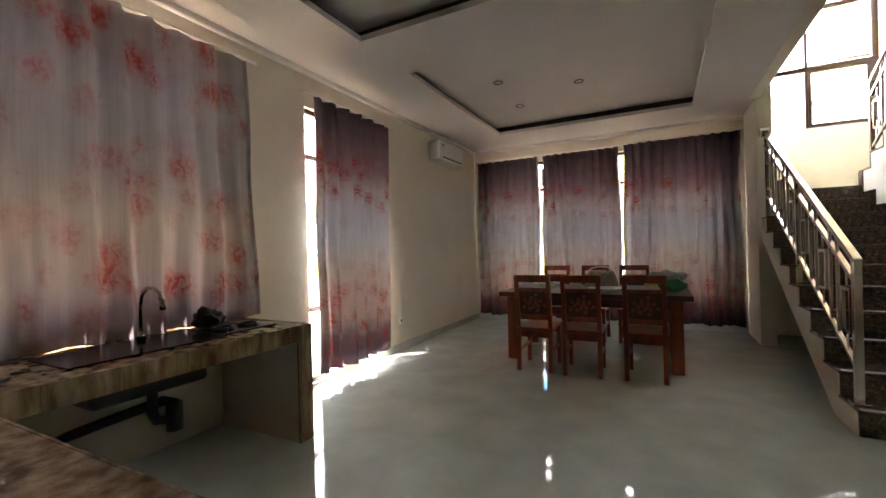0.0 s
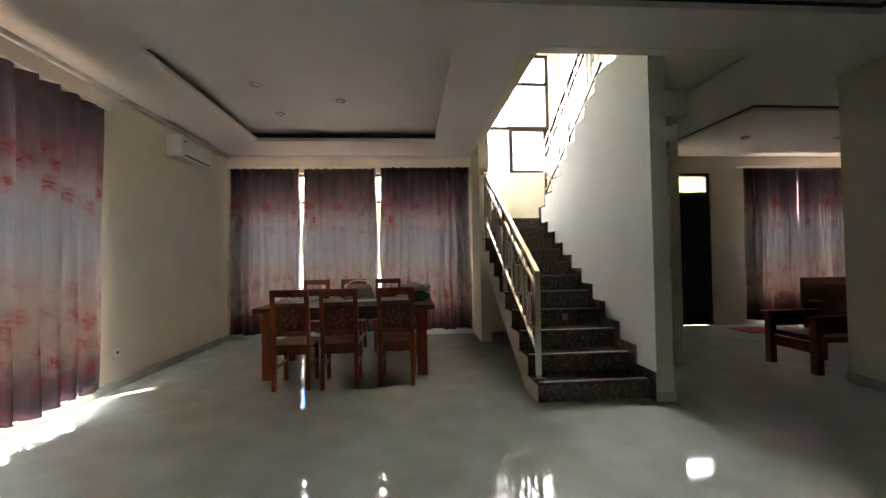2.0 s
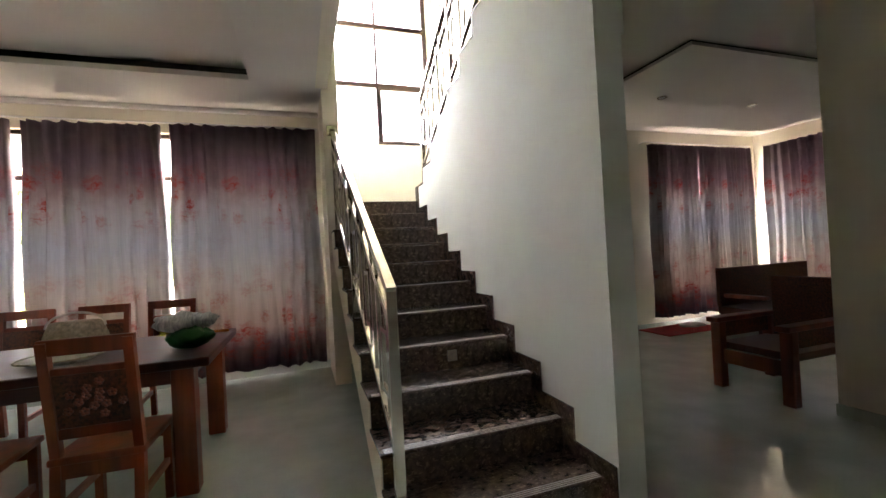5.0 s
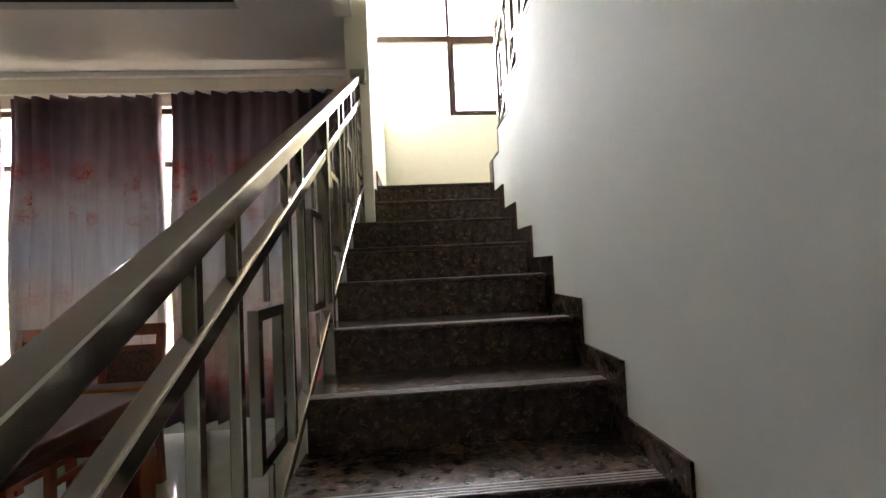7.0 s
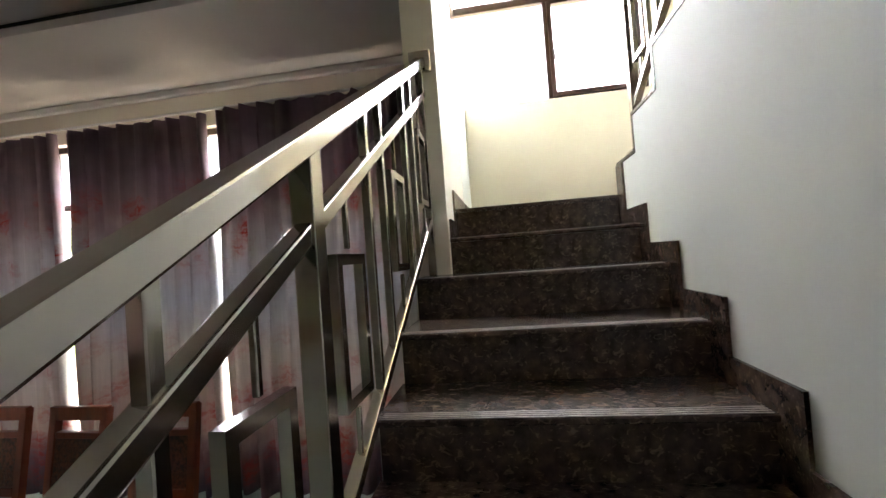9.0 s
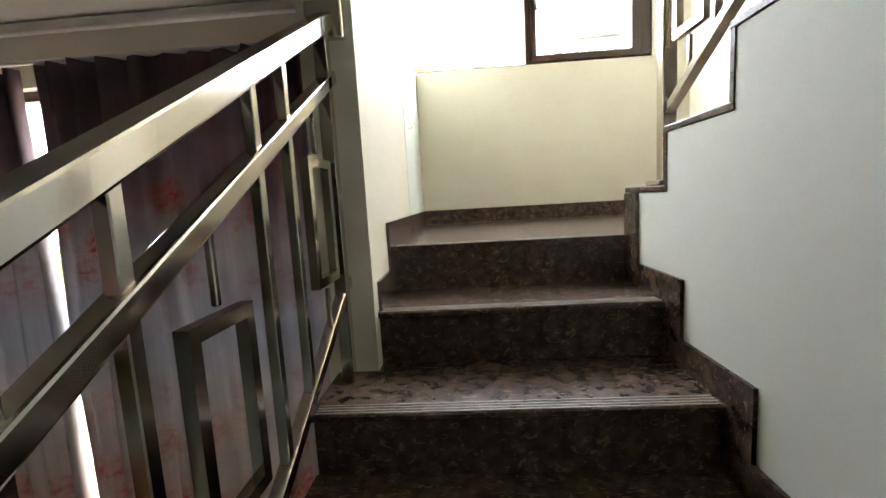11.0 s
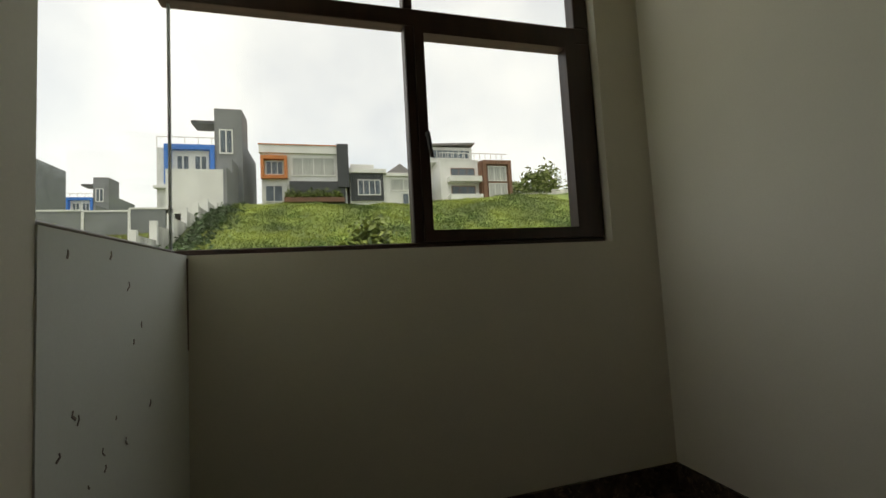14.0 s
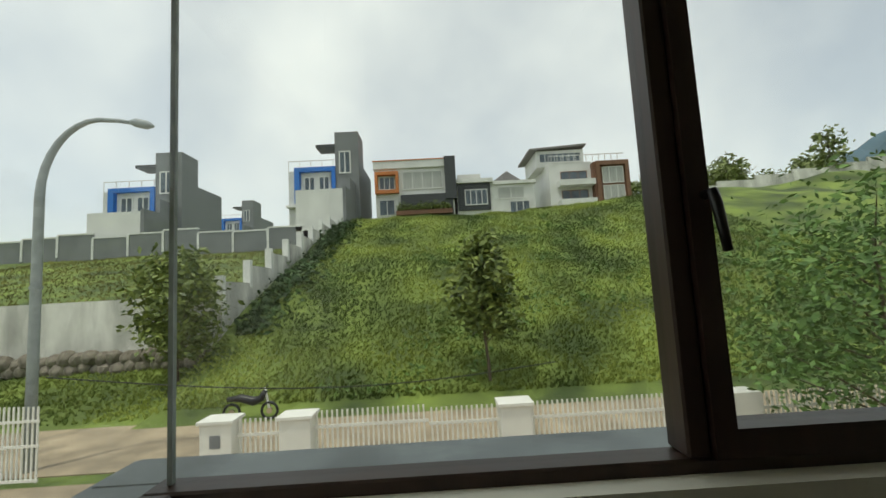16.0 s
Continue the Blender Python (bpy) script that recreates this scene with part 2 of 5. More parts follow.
    pm.inputs[3].default_value, pm.inputs[4].default_value = 0.35, 1.0
    l.new(petal.outputs["Fac"], pm.inputs[0])
    m2 = n.new("ShaderNodeMath")
    m2.operation = "MULTIPLY"
    l.new(m1.outputs[0], m2.inputs[0])
    l.new(pm.outputs[0], m2.inputs[1])
    mx = n.new("ShaderNodeMixRGB")
    mx.inputs[2].default_value = (0.46, 0.065, 0.05, 1)
    l.new(m2.outputs[0], mx.inputs[0])
    l.new(base.outputs["Color"], mx.inputs[1])
    weave = n.new("ShaderNodeTexNoise")
    weave.inputs["Scale"].default_value = 26
    mp2 = n.new("ShaderNodeMapping")
    mp2.inputs["Scale"].default_value = (3, 3, 0.12)
    l.new(tc.outputs["Object"], mp2.inputs["Vector"])
    l.new(mp2.outputs[0], weave.inputs["Vector"])
    wv = n.new("ShaderNodeMapRange")
    wv.inputs[3].default_value, wv.inputs[4].default_value = 0.8, 1.2
    l.new(weave.outputs["Fac"], wv.inputs[0])
    mul = n.new("ShaderNodeMixRGB")
    mul.blend_type = "MULTIPLY"
    mul.inputs[0].default_value = 0.7
    l.new(mx.outputs[0], mul.inputs[1])
    l.new(wv.outputs[0], mul.inputs[2])
    l.new(mul.outputs[0], b.inputs["Base Color"])
    tr, ms = n.new("ShaderNodeBsdfTranslucent"), n.new("ShaderNodeMixShader")
    l.new(mul.outputs[0], tr.inputs["Color"])
    ms.inputs[0].default_value = 0.13
    l.new(b.outputs[0], ms.inputs[1])
    l.new(tr.outputs[0], ms.inputs[2])
    l.new(ms.outputs[0], n["Material Output"].inputs["Surface"])
    M[name] = m


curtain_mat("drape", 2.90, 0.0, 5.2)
curtain_mat("drape_kitchen", 2.0, 3.3, 4.4, True)

# ---- mesh helpers ----


def box(bm, x0, y0, z0, x1, y1, z1, m=None):
    vs = [bm.verts.new((x, y, z)) for x in (x0, x1) for y in (y0, y1) for z in (z0, z1)]
    if m is not None:
        for v in vs:
            v.co = m @ v.co
    for f in ((0, 1, 3, 2), (4, 6, 7, 5), (0, 4, 5, 1), (2, 3, 7, 6), (0, 2, 6, 4), (1, 5, 7, 3)):
        bm.faces.new([vs[i] for i in f])
    return vs


def boxes(*rows):
    bm = bmesh.new()
    for r in rows:
        box(bm, *r)
    return bm


def rounded(bm, width=0.004, segments=2):
    bmesh.ops.recalc_face_normals(bm, faces=bm.faces)
    bmesh.ops.bevel(bm, geom=list(bm.edges), offset=width, segments=segments, affect="EDGES", profile=0.5)
    return bm


def bar(bm, a, b, w, h, up=(0, 0, 1)):
    """A square tube from a to b, w across and h along up."""
    a, b = Vector(a), Vector(b)
    d = (b - a).normalized()
    s = d.cross(Vector(up))
    s = s.normalized() if s.length > 1e-5 else Vector((1, 0, 0))
    u = s.cross(d)
    vs = [bm.verts.new(p + s * i * w / 2 + u * j * h / 2) for p in (a, b) for i, j in ((-1, -1), (1, -1), (1, 1), (-1, 1))]
    for f in ((0, 1, 2, 3), (7, 6, 5, 4), (0, 4, 5, 1), (1, 5, 6, 2), (2, 6, 7, 3), (3, 7, 4, 0)):
        bm.faces.new([vs[i] for i in f])
    return bm


def tube(bm, points, radius, sides=8):
    """A round tube along points; radius may be a list."""
    pts = [Vector(p) for p in points]
    rad = radius if isinstance(radius, (list, tuple)) else [radius] * len(pts)
    rings = []
    for i, p in enumerate(pts):
        d = (pts[min(i + 1, len(pts) - 1)] - pts[max(i - 1, 0)]).normalized()
        s = d.orthogonal().normalized() if i == 0 else (rings[-1][1] - d * rings[-1][1].dot(d)).normalized()
        u = d.cross(s)
        rings.append(([bm.verts.new(p + (s * math.cos(a) + u * math.sin(a)) * rad[i]) for a in (2 * math.pi * k / sides for k in range(sides))], s))
    for (r0, _), (r1, _) in zip(rings, rings[1:]):
        for k in range(sides):
            bm.faces.new((r0[k], r0[(k + 1) % sides], r1[(k + 1) % sides], r1[k]))
    bm.faces.new(rings[0][0][::-1])
    bm.faces.new(rings[-1][0])
    return bm


def mesh_of(name, bm, material):
    bmesh.ops.recalc_face_normals(bm, faces=bm.faces)
    me = bpy.data.meshes.new(name)
    bm.to_mesh(me)
    bm.free()
    me.materials.append(M[material])
    return me


def part(name, bm, material, parent, label="", smooth=False):
    ob = new(name, mesh_of(name, bm, material))
    ob.parent = parent
    if label:
        tagged(ob, label)
    if smooth:
        for p in ob.data.polygons:
            p.use_smooth = True
    return ob


def thing(name, label, category, at=(0, 0, 0), turn=0, group="", kind=""):
    ob = new(name)
    ob.empty_display_size = 0.1
    ob.matrix_basis = pose(*at, 0, 0, turn)
    return tagged(ob, label, category, group, kind)


def structure(name, bm, material, label="", category="wall"):
    ob = new(name, mesh_of(name, bm, material))
    return tagged(ob, label, category, "", "structure")


def wall(axis, f0, f1, a0, a1, z0, z1, holes=()):
    """A wall between f0 and f1 across, a0 and a1 along, with rectangular holes (a0, a1, z0, z1)."""
    rows = []
    at = a0
    for h0, h1, b0, b1 in sorted(holes):
        rows.append((at, h0, z0, z1))
        if b0 > z0:
            rows.append((h0, h1, z0, b0))
        if b1 < z1:
            rows.append((h0, h1, b1, z1))
        at = h1
    rows.append((at, a1, z0, z1))
    bm = bmesh.new()
    for p0, p1, q0, q1 in rows:
        if p1 - p0 < 1e-4:
            continue
        if axis == "x":
            box(bm, f0, p0, q0, f1, p1, q1)
        else:
            box(bm, p0, f0, q0, p1, f1, q1)
    return bm


def prism(profile, x0, x1):
    """A profile in y and z, drawn out from x0 to x1."""
    bm = bmesh.new()
    a = [bm.verts.new((x0, y, z)) for y, z in profile]
    b = [bm.verts.new((x1, y, z)) for y, z in profile]
    bm.faces.new(a)
    bm.faces.new(b[::-1])
    n = len(profile)
    for i in range(n):
        bm.faces.new((a[i], a[(i + 1) % n], b[(i + 1) % n], b[i]))
    return bm


# ---- the plan ----
R, G = 0.18, 0.32                  # riser, tread
XL, YF = -5.30, 3.65               # side wall and window wall, inner faces
CEIL, UP = 3.145, 3.42              # lower ceiling, upper floor
LAND, YL = 11 * R, 10 * G          # landing height, its near edge
YB, XR = 4.52, 0.90                # landing's window wall and right wall
XLAND = -0.94                      # landing's left wall
SILL, TOP = 3.02, 5.75
PART_X = 2.25                      # partition face

structure("floor", boxes((XL - 0.2, -7.0, -0.12, 6.55, YF + 0.2, 0.0)), "floor_tile", "polished pale grey-green marble tile floor", "floor")
structure("wall_west", wall("x", XL - 0.15, XL, -7.0, YF, 0, 3.4, [(-3.7, -1.60, 1.08, 2.88), (-0.68, 0.60, 0.02, 2.78)]), "cream_paint", "cream painted wall with a window and a glazed door", "wall")
structure("wall_north", wall("y", YF, YF + 0.15, XL - 0.15, -1.09, 0, 3.4, [(-5.05, -1.34, 0.32, 2.84)]), "cream_paint", "cream painted wall with a wide window", "wall")
structure("wall_entry", wall("y", YF, YF + 0.15, 1.02, 6.55, 0, 3.4, [(2.75, 3.40, 0.0, 2.83), (4.25, 6.32, 0.25, 2.84)]), "cream_paint", "cream wall with the entrance door and a window", "wall")
structure("wall_partition", boxes((PART_X, -7.0, 0, PART_X + 0.15, 0.22, CEIL - 0.003)), "cream_paint", "plain cream partition wall", "wall")
structure("wall_south", boxes((XL - 0.15, -7.15, 0, 6.55, -7.0, 3.4)), "cream_paint", "plain cream wall behind the kitchen", "wall")
structure("wall_east", wall("x", 6.55, 6.70, -7.15, YF + 0.15, 0, 3.4, [(1.6, 3.4, 0.25, 2.84)]), "cream_paint", "cream living room wall with a window", "wall")
structure("wall_stair", prism([(-0.12, 0.0), (YL, 0.0), *[(YL - (k + j) * G, LAND + (k + 1) * R - 0.022) for k in range(8) for j in (0, 1)], (-0.12, LAND + 8 * R - 0.022)], 0.0, 0.16), "white_paint", "white wall between the two stair flights", "wall")
structure("pier", boxes((-1.09, 2.82, 0, XLAND + 0.015, YF + 0.15, TOP - 0.01)), "cream_paint", "cream pier at the head of the stairs", "wall")
structure("wall_under_landing", boxes((XLAND + 0.016, YF, 0, 1.02, YF + 0.12, LAND - 0.165)), "cream_paint", "cream wall closing the space under the stairs", "wall")
structure("wall_landing_left", boxes((XLAND - 0.12, YF + 0.15, 0, XLAND + 0.018, YB + 0.12, SILL)), "white_paint", "low white wall under the side glass, scuffed", "wall")
structure("wall_landing", wall("y", YB, YB + 0.13, XLAND + 0.019, XR, -0.5, TOP, [(XLAND + 0.019, 0.675, SILL, 5.45)]), "cream_paint", "cream wall under the landing window", "wall")
structure("wall_landing_right", boxes((XR, 1.0, 0, XR + 0.12, YB + 0.13, UP), (XR, -3.0, UP, XR + 0.12, YB + 0.13, TOP)), "cream_paint", "cream wall beside the upper flight", "wall")


def plate(x0, x1, y0, y1, z0, z1, holes):
    """A horizontal plate with rectangular holes (x0, x1, y0, y1)."""
    xs = sorted({x0, x1, *(v for h in holes for v in h[:2] if x0 < v < x1)})
    ys = sorted({y0, y1, *(v for h in holes for v in h[2:] if y0 < v < y1)})
    bm = bmesh.new()
    for a, b in zip(xs, xs[1:]):
        for c, d in zip(ys, ys[1:]):
            if not any(h[0] <= (a + b) / 2 <= h[1] and h[2] <= (c + d) / 2 <= h[3] for h in holes):
                box(bm, a, c, z0, b, d, z1)
    return bm


VOID = [(-1.03, XR + 0.06, -0.12, YF + 0.3)]
TRAYS = [(-4.47, -1.78, -0.04, 2.74), (-4.47, 1.47, -5.0, -0.83)]
bm = plate(XL, 6.55, -7.0, YF, CEIL, CEIL + 0.05, VOID + TRAYS)
for x0, x1, y0, y1 in TRAYS:
    box(bm, x0 - 0.14, y0 - 0.14, CEIL + 0.15, x1 + 0.14, y1 + 0.14, CEIL + 0.18)
box(bm, 2.02, 1.03, CEIL - 0.07, 6.1, 3.1, CEIL - 0.04)
structure("ceiling", bm, "ceiling_paint", "off-white gypsum ceiling with recessed trays", "ceiling")
structure("floor_upper", plate(XL, 6.55, -7.0, YF, CEIL + 0.22, UP, VOID), "white_paint", "upper floor slab round the stair void", "floor")
structure("void_edge", boxes((-1.03, -0.24, CEIL - 0.004, XR, -0.12, UP - 0.004), (-1.15, -0.12, CEIL - 0.004, -1.03, 2.82, UP - 0.004), (0.16, -0.12, CEIL - 0.004, XR, 0.98, UP)), "cream_paint", "cream edge of the stair void", "trim")
# near-black strips in the tray and panel gaps: their shade is put in as colour
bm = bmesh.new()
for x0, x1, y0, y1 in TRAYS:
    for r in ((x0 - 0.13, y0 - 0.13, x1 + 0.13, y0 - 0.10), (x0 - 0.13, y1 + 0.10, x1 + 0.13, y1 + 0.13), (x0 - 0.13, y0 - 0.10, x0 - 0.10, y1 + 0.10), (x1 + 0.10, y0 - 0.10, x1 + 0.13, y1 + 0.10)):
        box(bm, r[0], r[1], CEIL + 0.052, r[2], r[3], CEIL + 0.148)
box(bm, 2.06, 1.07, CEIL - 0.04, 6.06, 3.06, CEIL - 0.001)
structure("tray_gap_shade", bm, "gap_shade", "near-black strips standing in for shade in the gaps round the ceiling trays", "trim")
# plaster cornice along the walls
structure("cornice_north", rounded(boxes((XL, YF - 0.05, CEIL - 0.06, -1.09, YF - 0.002, CEIL - 0.003)), 0.015), "ceiling_paint", "white plaster cornice", "trim")
structure("cornice_west", rounded(boxes((XL + 0.002, -7.0, CEIL - 0.06, XL + 0.05, YF - 0.05, CEIL - 0.003)), 0.015), "ceiling_paint", "white plaster cornice", "trim")
# upper hall shell
structure("wall_upper", boxes((-3.0, -3.12, UP, XR + 0.12, -3.0, TOP), (-3.12, -3.12, UP, -3.0, YF, TOP), (-3.0, YF - 0.12, UP, -1.09, YF, TOP)), "white_paint", "plain white walls of the upper hall", "wall")
structure("ceiling_upper", boxes((-3.2, -3.2, TOP, XR + 0.3, YB + 0.3, TOP + 0.12)), "ceiling_paint", "plain white ceiling over the stairwell", "ceiling")
# skirting
structure("baseboard", boxes((XL + 0.001, -0.5, 0.001, XL + 0.012, YF - 0.012, 0.09), (XL + 0.012, YF - 0.012, 0.001, -1.09, YF - 0.001, 0.09), (PART_X - 0.012, -7.0, 0.001, PART_X - 0.001, 0.232, 0.09), (-0.001, -0.132, 0.001, 0.172, -0.121, 0.09), (0.161, -0.12, 0.001, 0.172, 1.0, 0.09)), "floor_tile", "pale tile skirting", "baseboard")

# ---- stairs ----
stairs = thing("staircase", "dark brown marble stairs between white painted walls", "staircase")
XS = -1.06
side = [(0.0, 0.0)]
for k in range(10):
    side += [(k * G + 0.02, (k + 1) * R - 0.02), ((k + 1) * G + 0.02, (k + 1) * R - 0.02)]
side += [(YL + 0.02, LAND - 0.4), (0.42, 0.0)]
bm = prism(side, XS + 0.004, -0.002)
part("stair_body", bm, "cream_paint", stairs, "cream plastered stair body")


def tread_mesh(x0, x1, depth):
    bm = boxes((x0, -0.02, -0.02, x1, depth, 0.0))
    rounded(bm, 0.004, 1)
    for i in range(4):
        box(bm, x0 + 0.015, -0.006 + i * 0.013, -0.001, x1 - 0.015, -0.001 + i * 0.013, 0.0012)
    return bm


tread_me = mesh_of("tread", tread_mesh(XS, -0.001, G + 0.01), "dark_stone")
riser_me = mesh_of("riser", boxes((XS + 0.012, 0.0, 0.0, -0.001, 0.018, R - 0.021)), "dark_stone")
# stepped skirt tile: a flat along the tread with a tall corner at the nosing
prof = [(-0.11, -R), (-0.11, 0.085), (G - 0.11, 0.085), (G - 0.11, 0.0), (0.0, 0.0), (0.0, -R)]
bm = prism(prof, -0.012, -0.001)
skirt_me = mesh_of("skirt", bm, "dark_stone")
strip_me = mesh_of("nosing_strip", boxes(*[(XS + 0.02, -0.013 + i * 0.014, 0.0, -0.02, -0.008 + i * 0.014, 0.0022) for i in range(4)]), "nosing")
for k in range(10):
    for name, me, y, z in (("nosing_strip", strip_me, k * G, (k + 1) * R), ("tread", tread_me, k * G, (k + 1) * R), ("riser", riser_me, k * G, k * R), ("skirt", skirt_me, k * G, (k + 1) * R)):
        ob = new(name, me)
        ob.parent, ob.location = stairs, (0, y, z)
ob = new("riser", riser_me)
ob.parent, ob.location = stairs, (0, YL, 10 * R)

sticker = thing("paper_sticker", "small pale paper stuck on a stair riser", "sticker", (-0.43, 3 * G - 0.002, 3 * R + 0.05))
part("paper", boxes((-0.035, 0, 0, 0.035, 0.0015, 0.075)), "nosing", sticker)

part("skirt", boxes((-0.0125, YL - 0.11, LAND - R, -0.001, YL + 0.002, LAND + R - 0.021)), "dark_stone", stairs)

# landing: stone slabs with a grooved edge
structure("floor_landing", boxes((XLAND - 0.1, YL + 0.02, LAND - 0.16, XR, YB, LAND - 0.02)), "cream_paint", "landing slab", "floor")
landing = thing("landing_paving", "brown flecked marble slabs on the stair landing", "floor", kind="structure")
for x0, x1 in ((XLAND, -0.33), (-0.328, 0.29), (0.292, XR)):
    for y0, y1 in ((YL - 0.02, 3.80), (3.802, YB)):
        part("slab", boxes((x0, y0, LAND - 0.02, x1, y1, LAND)), "dark_stone", landing)
bm = bmesh.new()
for i in range(4):
    box(bm, XLAND + 0.03, YL - 0.008 + i * 0.015, LAND - 0.001, -0.02, YL - 0.003 + i * 0.015, LAND + 0.0012)
part("grooves", bm, "nosing", landing, "anti-slip grooves")
bb = thing("baseboard_landing", "dark marble skirting round the landing", "baseboard", kind="structure")
for b in ((XLAND + 0.019, YB - 0.012, LAND + 0.001, XR, YB - 0.001, LAND + 0.10), (XLAND + 0.0155, YL - 0.10, LAND + 0.001, XLAND + 0.026, YF + 0.15, LAND + 0.10), (XLAND + 0.019, YF + 0.152, LAND + 0.001, XLAND + 0.030, YB - 0.012, LAND + 0.10), (XR - 0.012, YL, LAND + 0.001, XR - 0.001, YB - 0.012, LAND + 0.10), (XLAND + 0.0155, YL - 0.10, LAND - R, XLAND + 0.026, YL + 0.002, LAND + 0.001), (XLAND + 0.0155, YL - G, LAND - R, XLAND + 0.026, YL - 0.10, LAND - R + 0.10)):
    part("skirting", boxes(b), "dark_stone", bb)

# upper flight, rising back over the wall
flight = thing("upper_flight", "white plastered upper stair flight with dark marble treads", "staircase")
NF = 8
for k in range(NF):
    part("flight_body", boxes((0.16, YL - (k + 1) * G, LAND - 0.22 + max(0, k - 1) * R, XR, YL - k * G - 0.001, LAND + (k + 1) * R - 0.022)), "white_paint", flight)
ft_me = mesh_of("tread", rounded(boxes((-0.003, -G - 0.004, -0.02, XR - 0.001, 0.02, 0.0)), 0.003, 1), "dark_stone")
fr_me = mesh_of("riser", boxes((-0.003, -0.002, 0.0, XR - 0.001, 0.014, R - 0.021)), "dark_stone")
for k in range(NF):
    for name, me, z in (("tread", ft_me, LAND + (k + 1) * R), ("riser", fr_me, LAND + k * R)):
        ob = new(name, me)
        ob.parent, ob.location = flight, (0, YL - k * G, z)

# ---- railings ----


def ring(c, z0, z1, hw, w=0.024, d=0.011):
    """An upright rectangular frame of square tube, centred on c along y."""
    bm = bmesh.new()
    loops = []
    for x, g in ((-d, 0), (d, 0), (d, w), (-d, w)):
        loops.append([bm.verts.new((x, y, z)) for y, z in ((c - hw + g, z0 + g), (c + hw - g, z0 + g), (c + hw - g, z1 - g), (c - hw + g, z1 - g))])
    for p, q in zip(loops, loops[1:] + loops[:1]):
        for i in range(4):
            bm.faces.new((p[i], p[(i + 1) % 4], q[(i + 1) % 4], q[i]))
    return bm


def railing(name, x, y0, z0, length, dirn, n_bays, label, wall_end=True):
    """A steel rail from the newel at y0, z0 (foot), climbing along dirn."""
    slope = R / G
    rail = thing(name, label, "railing", (x, y0, z0))
    top, mid, low = 1.005, 0.845, 0.235

    def at(d, h):
        return (0, dirn * d, d * slope + h)

    def rod(part_name, d, lo, hi, w):
        bm = bmesh.new()
        bar(bm, at(d, lo), at(d, hi), w, w, (0, 1, 0))
        part(part_name, rounded(bm, 0.002, 1), "steel", rail)

    part("newel", rounded(boxes((-0.024, -0.024, 0, 0.024, 0.024, top + 0.012)), 0.004), "steel", rail)
    part("foot_plate", rounded(boxes((-0.05, -0.05, 0, 0.05, 0.05, 0.018)), 0.005), "steel", rail)
    for part_name, h, start, w, t in (("handrail", top, -0.024, 0.050, 0.044), ("middle_rail", mid, 0.0, 0.036, 0.036), ("bottom_rail", low, 0.0, 0.032, 0.030)):
        bm = bmesh.new()
        bar(bm, at(start, h), at(length, h), w, t)
        part(part_name, rounded(bm, 0.005), "steel", rail)
    bay = length / n_bays
    for i in range(n_bays):
        d0 = i * bay
        if i:
            rod("post", d0, -0.10, top, 0.045)
        for f in (0.26, 0.37, 0.62, 0.73):
            d = d0 + f * bay
            rod("baluster", d, low, mid, 0.022)
            rod("stub", d, mid, top - 0.02, 0.022)
        for f in (0.135, 0.495, 0.86):
            c, hw = d0 + f * bay, 0.085
            zc = c * slope
            part("ornament", ring(dirn * c, zc + 0.365, zc + 0.695, hw), "steel", rail, "rectangular steel ornament")
            rod("hanger", c, 0.707, mid, 0.012)
            rod("hanger", c, low, 0.353, 0.012)
    if wall_end:
        e = at(length - 0.012, top)
        part("wall_plate", rounded(boxes((-0.055, e[1] - 0.012, e[2] - 0.055, 0.055, e[1] + 0.012, e[2] + 0.055)), 0.006), "steel", rail)
        rod("post", length - 0.06, -0.08, top, 0.036)
    return rail


railing("stair_railing", -1.003, 0.13, R, 2.685, 1, 2, "polished stainless steel stair railing with rectangular ornaments")
railing("upper_railing", 0.058, YL - 0.19, LAND + R, 2.10, -1, 2, "polished stainless steel railing of the upper flight", wall_end=False)

# ---- windows and doors ----


def window(name, axis, f, a0, a1, z0, z1, mullions, transoms, label, glass=True, w=0.05, d=0.06):
    """A framed window in the plane f of the axis."""
    win = thing(name, label, "window", kind="structure")

    def b(bm, p0, p1, q0, q1, e0, e1):
        box(bm, *((e0, p0, q0, e1, p1, q1) if axis == "x" else (p0, e0, q0, p1, e1, q1)))
    bm = bmesh.new()
    b(bm, a0, a1, z0, z0 + w, f, f + d)
    b(bm, a0, a1, z1 - w, z1, f, f + d)
    b(bm, a0, a0 + w, z0 + w, z1 - w, f, f + d)
    b(bm, a1 - w, a1, z0 + w, z1 - w, f, f + d)
    part("window_frame", bm, "brown_frame", win, "dark brown frame")
    for m in mullions:
        bm = bmesh.new()
        b(bm, m - w / 2, m + w / 2, z0 + w, z1 - w, f + 0.004, f + d - 0.004)
        part("mullion", bm, "brown_frame", win)
    cells = [a0 + w, *[v for m in mullions for v in (m - w / 2, m + w / 2)], a1 - w]
    for t in transoms:
        for p, q in zip(cells[::2], cells[1::2]):
            bm = bmesh.new()
            b(bm, p, q, t - w / 2, t + w / 2, f + 0.006, f + d - 0.006)
            part("transom", bm, "brown_frame", win)
    if glass:
        hs = [z0 + w, *[v for t in transoms for v in (t - w / 2, t + w / 2)], z1 - w]
        for p, q in zip(cells[::2], cells[1::2]):
            for u, v in zip(hs[::2], hs[1::2]):
                bm = bmesh.new()
                b(bm, p - 0.004, q + 0.004, u - 0.004, v + 0.004, f + d / 2 - 0.003, f + d / 2 + 0.003)
                part("pane", bm, "glass", win).visible_shadow = False
    return win


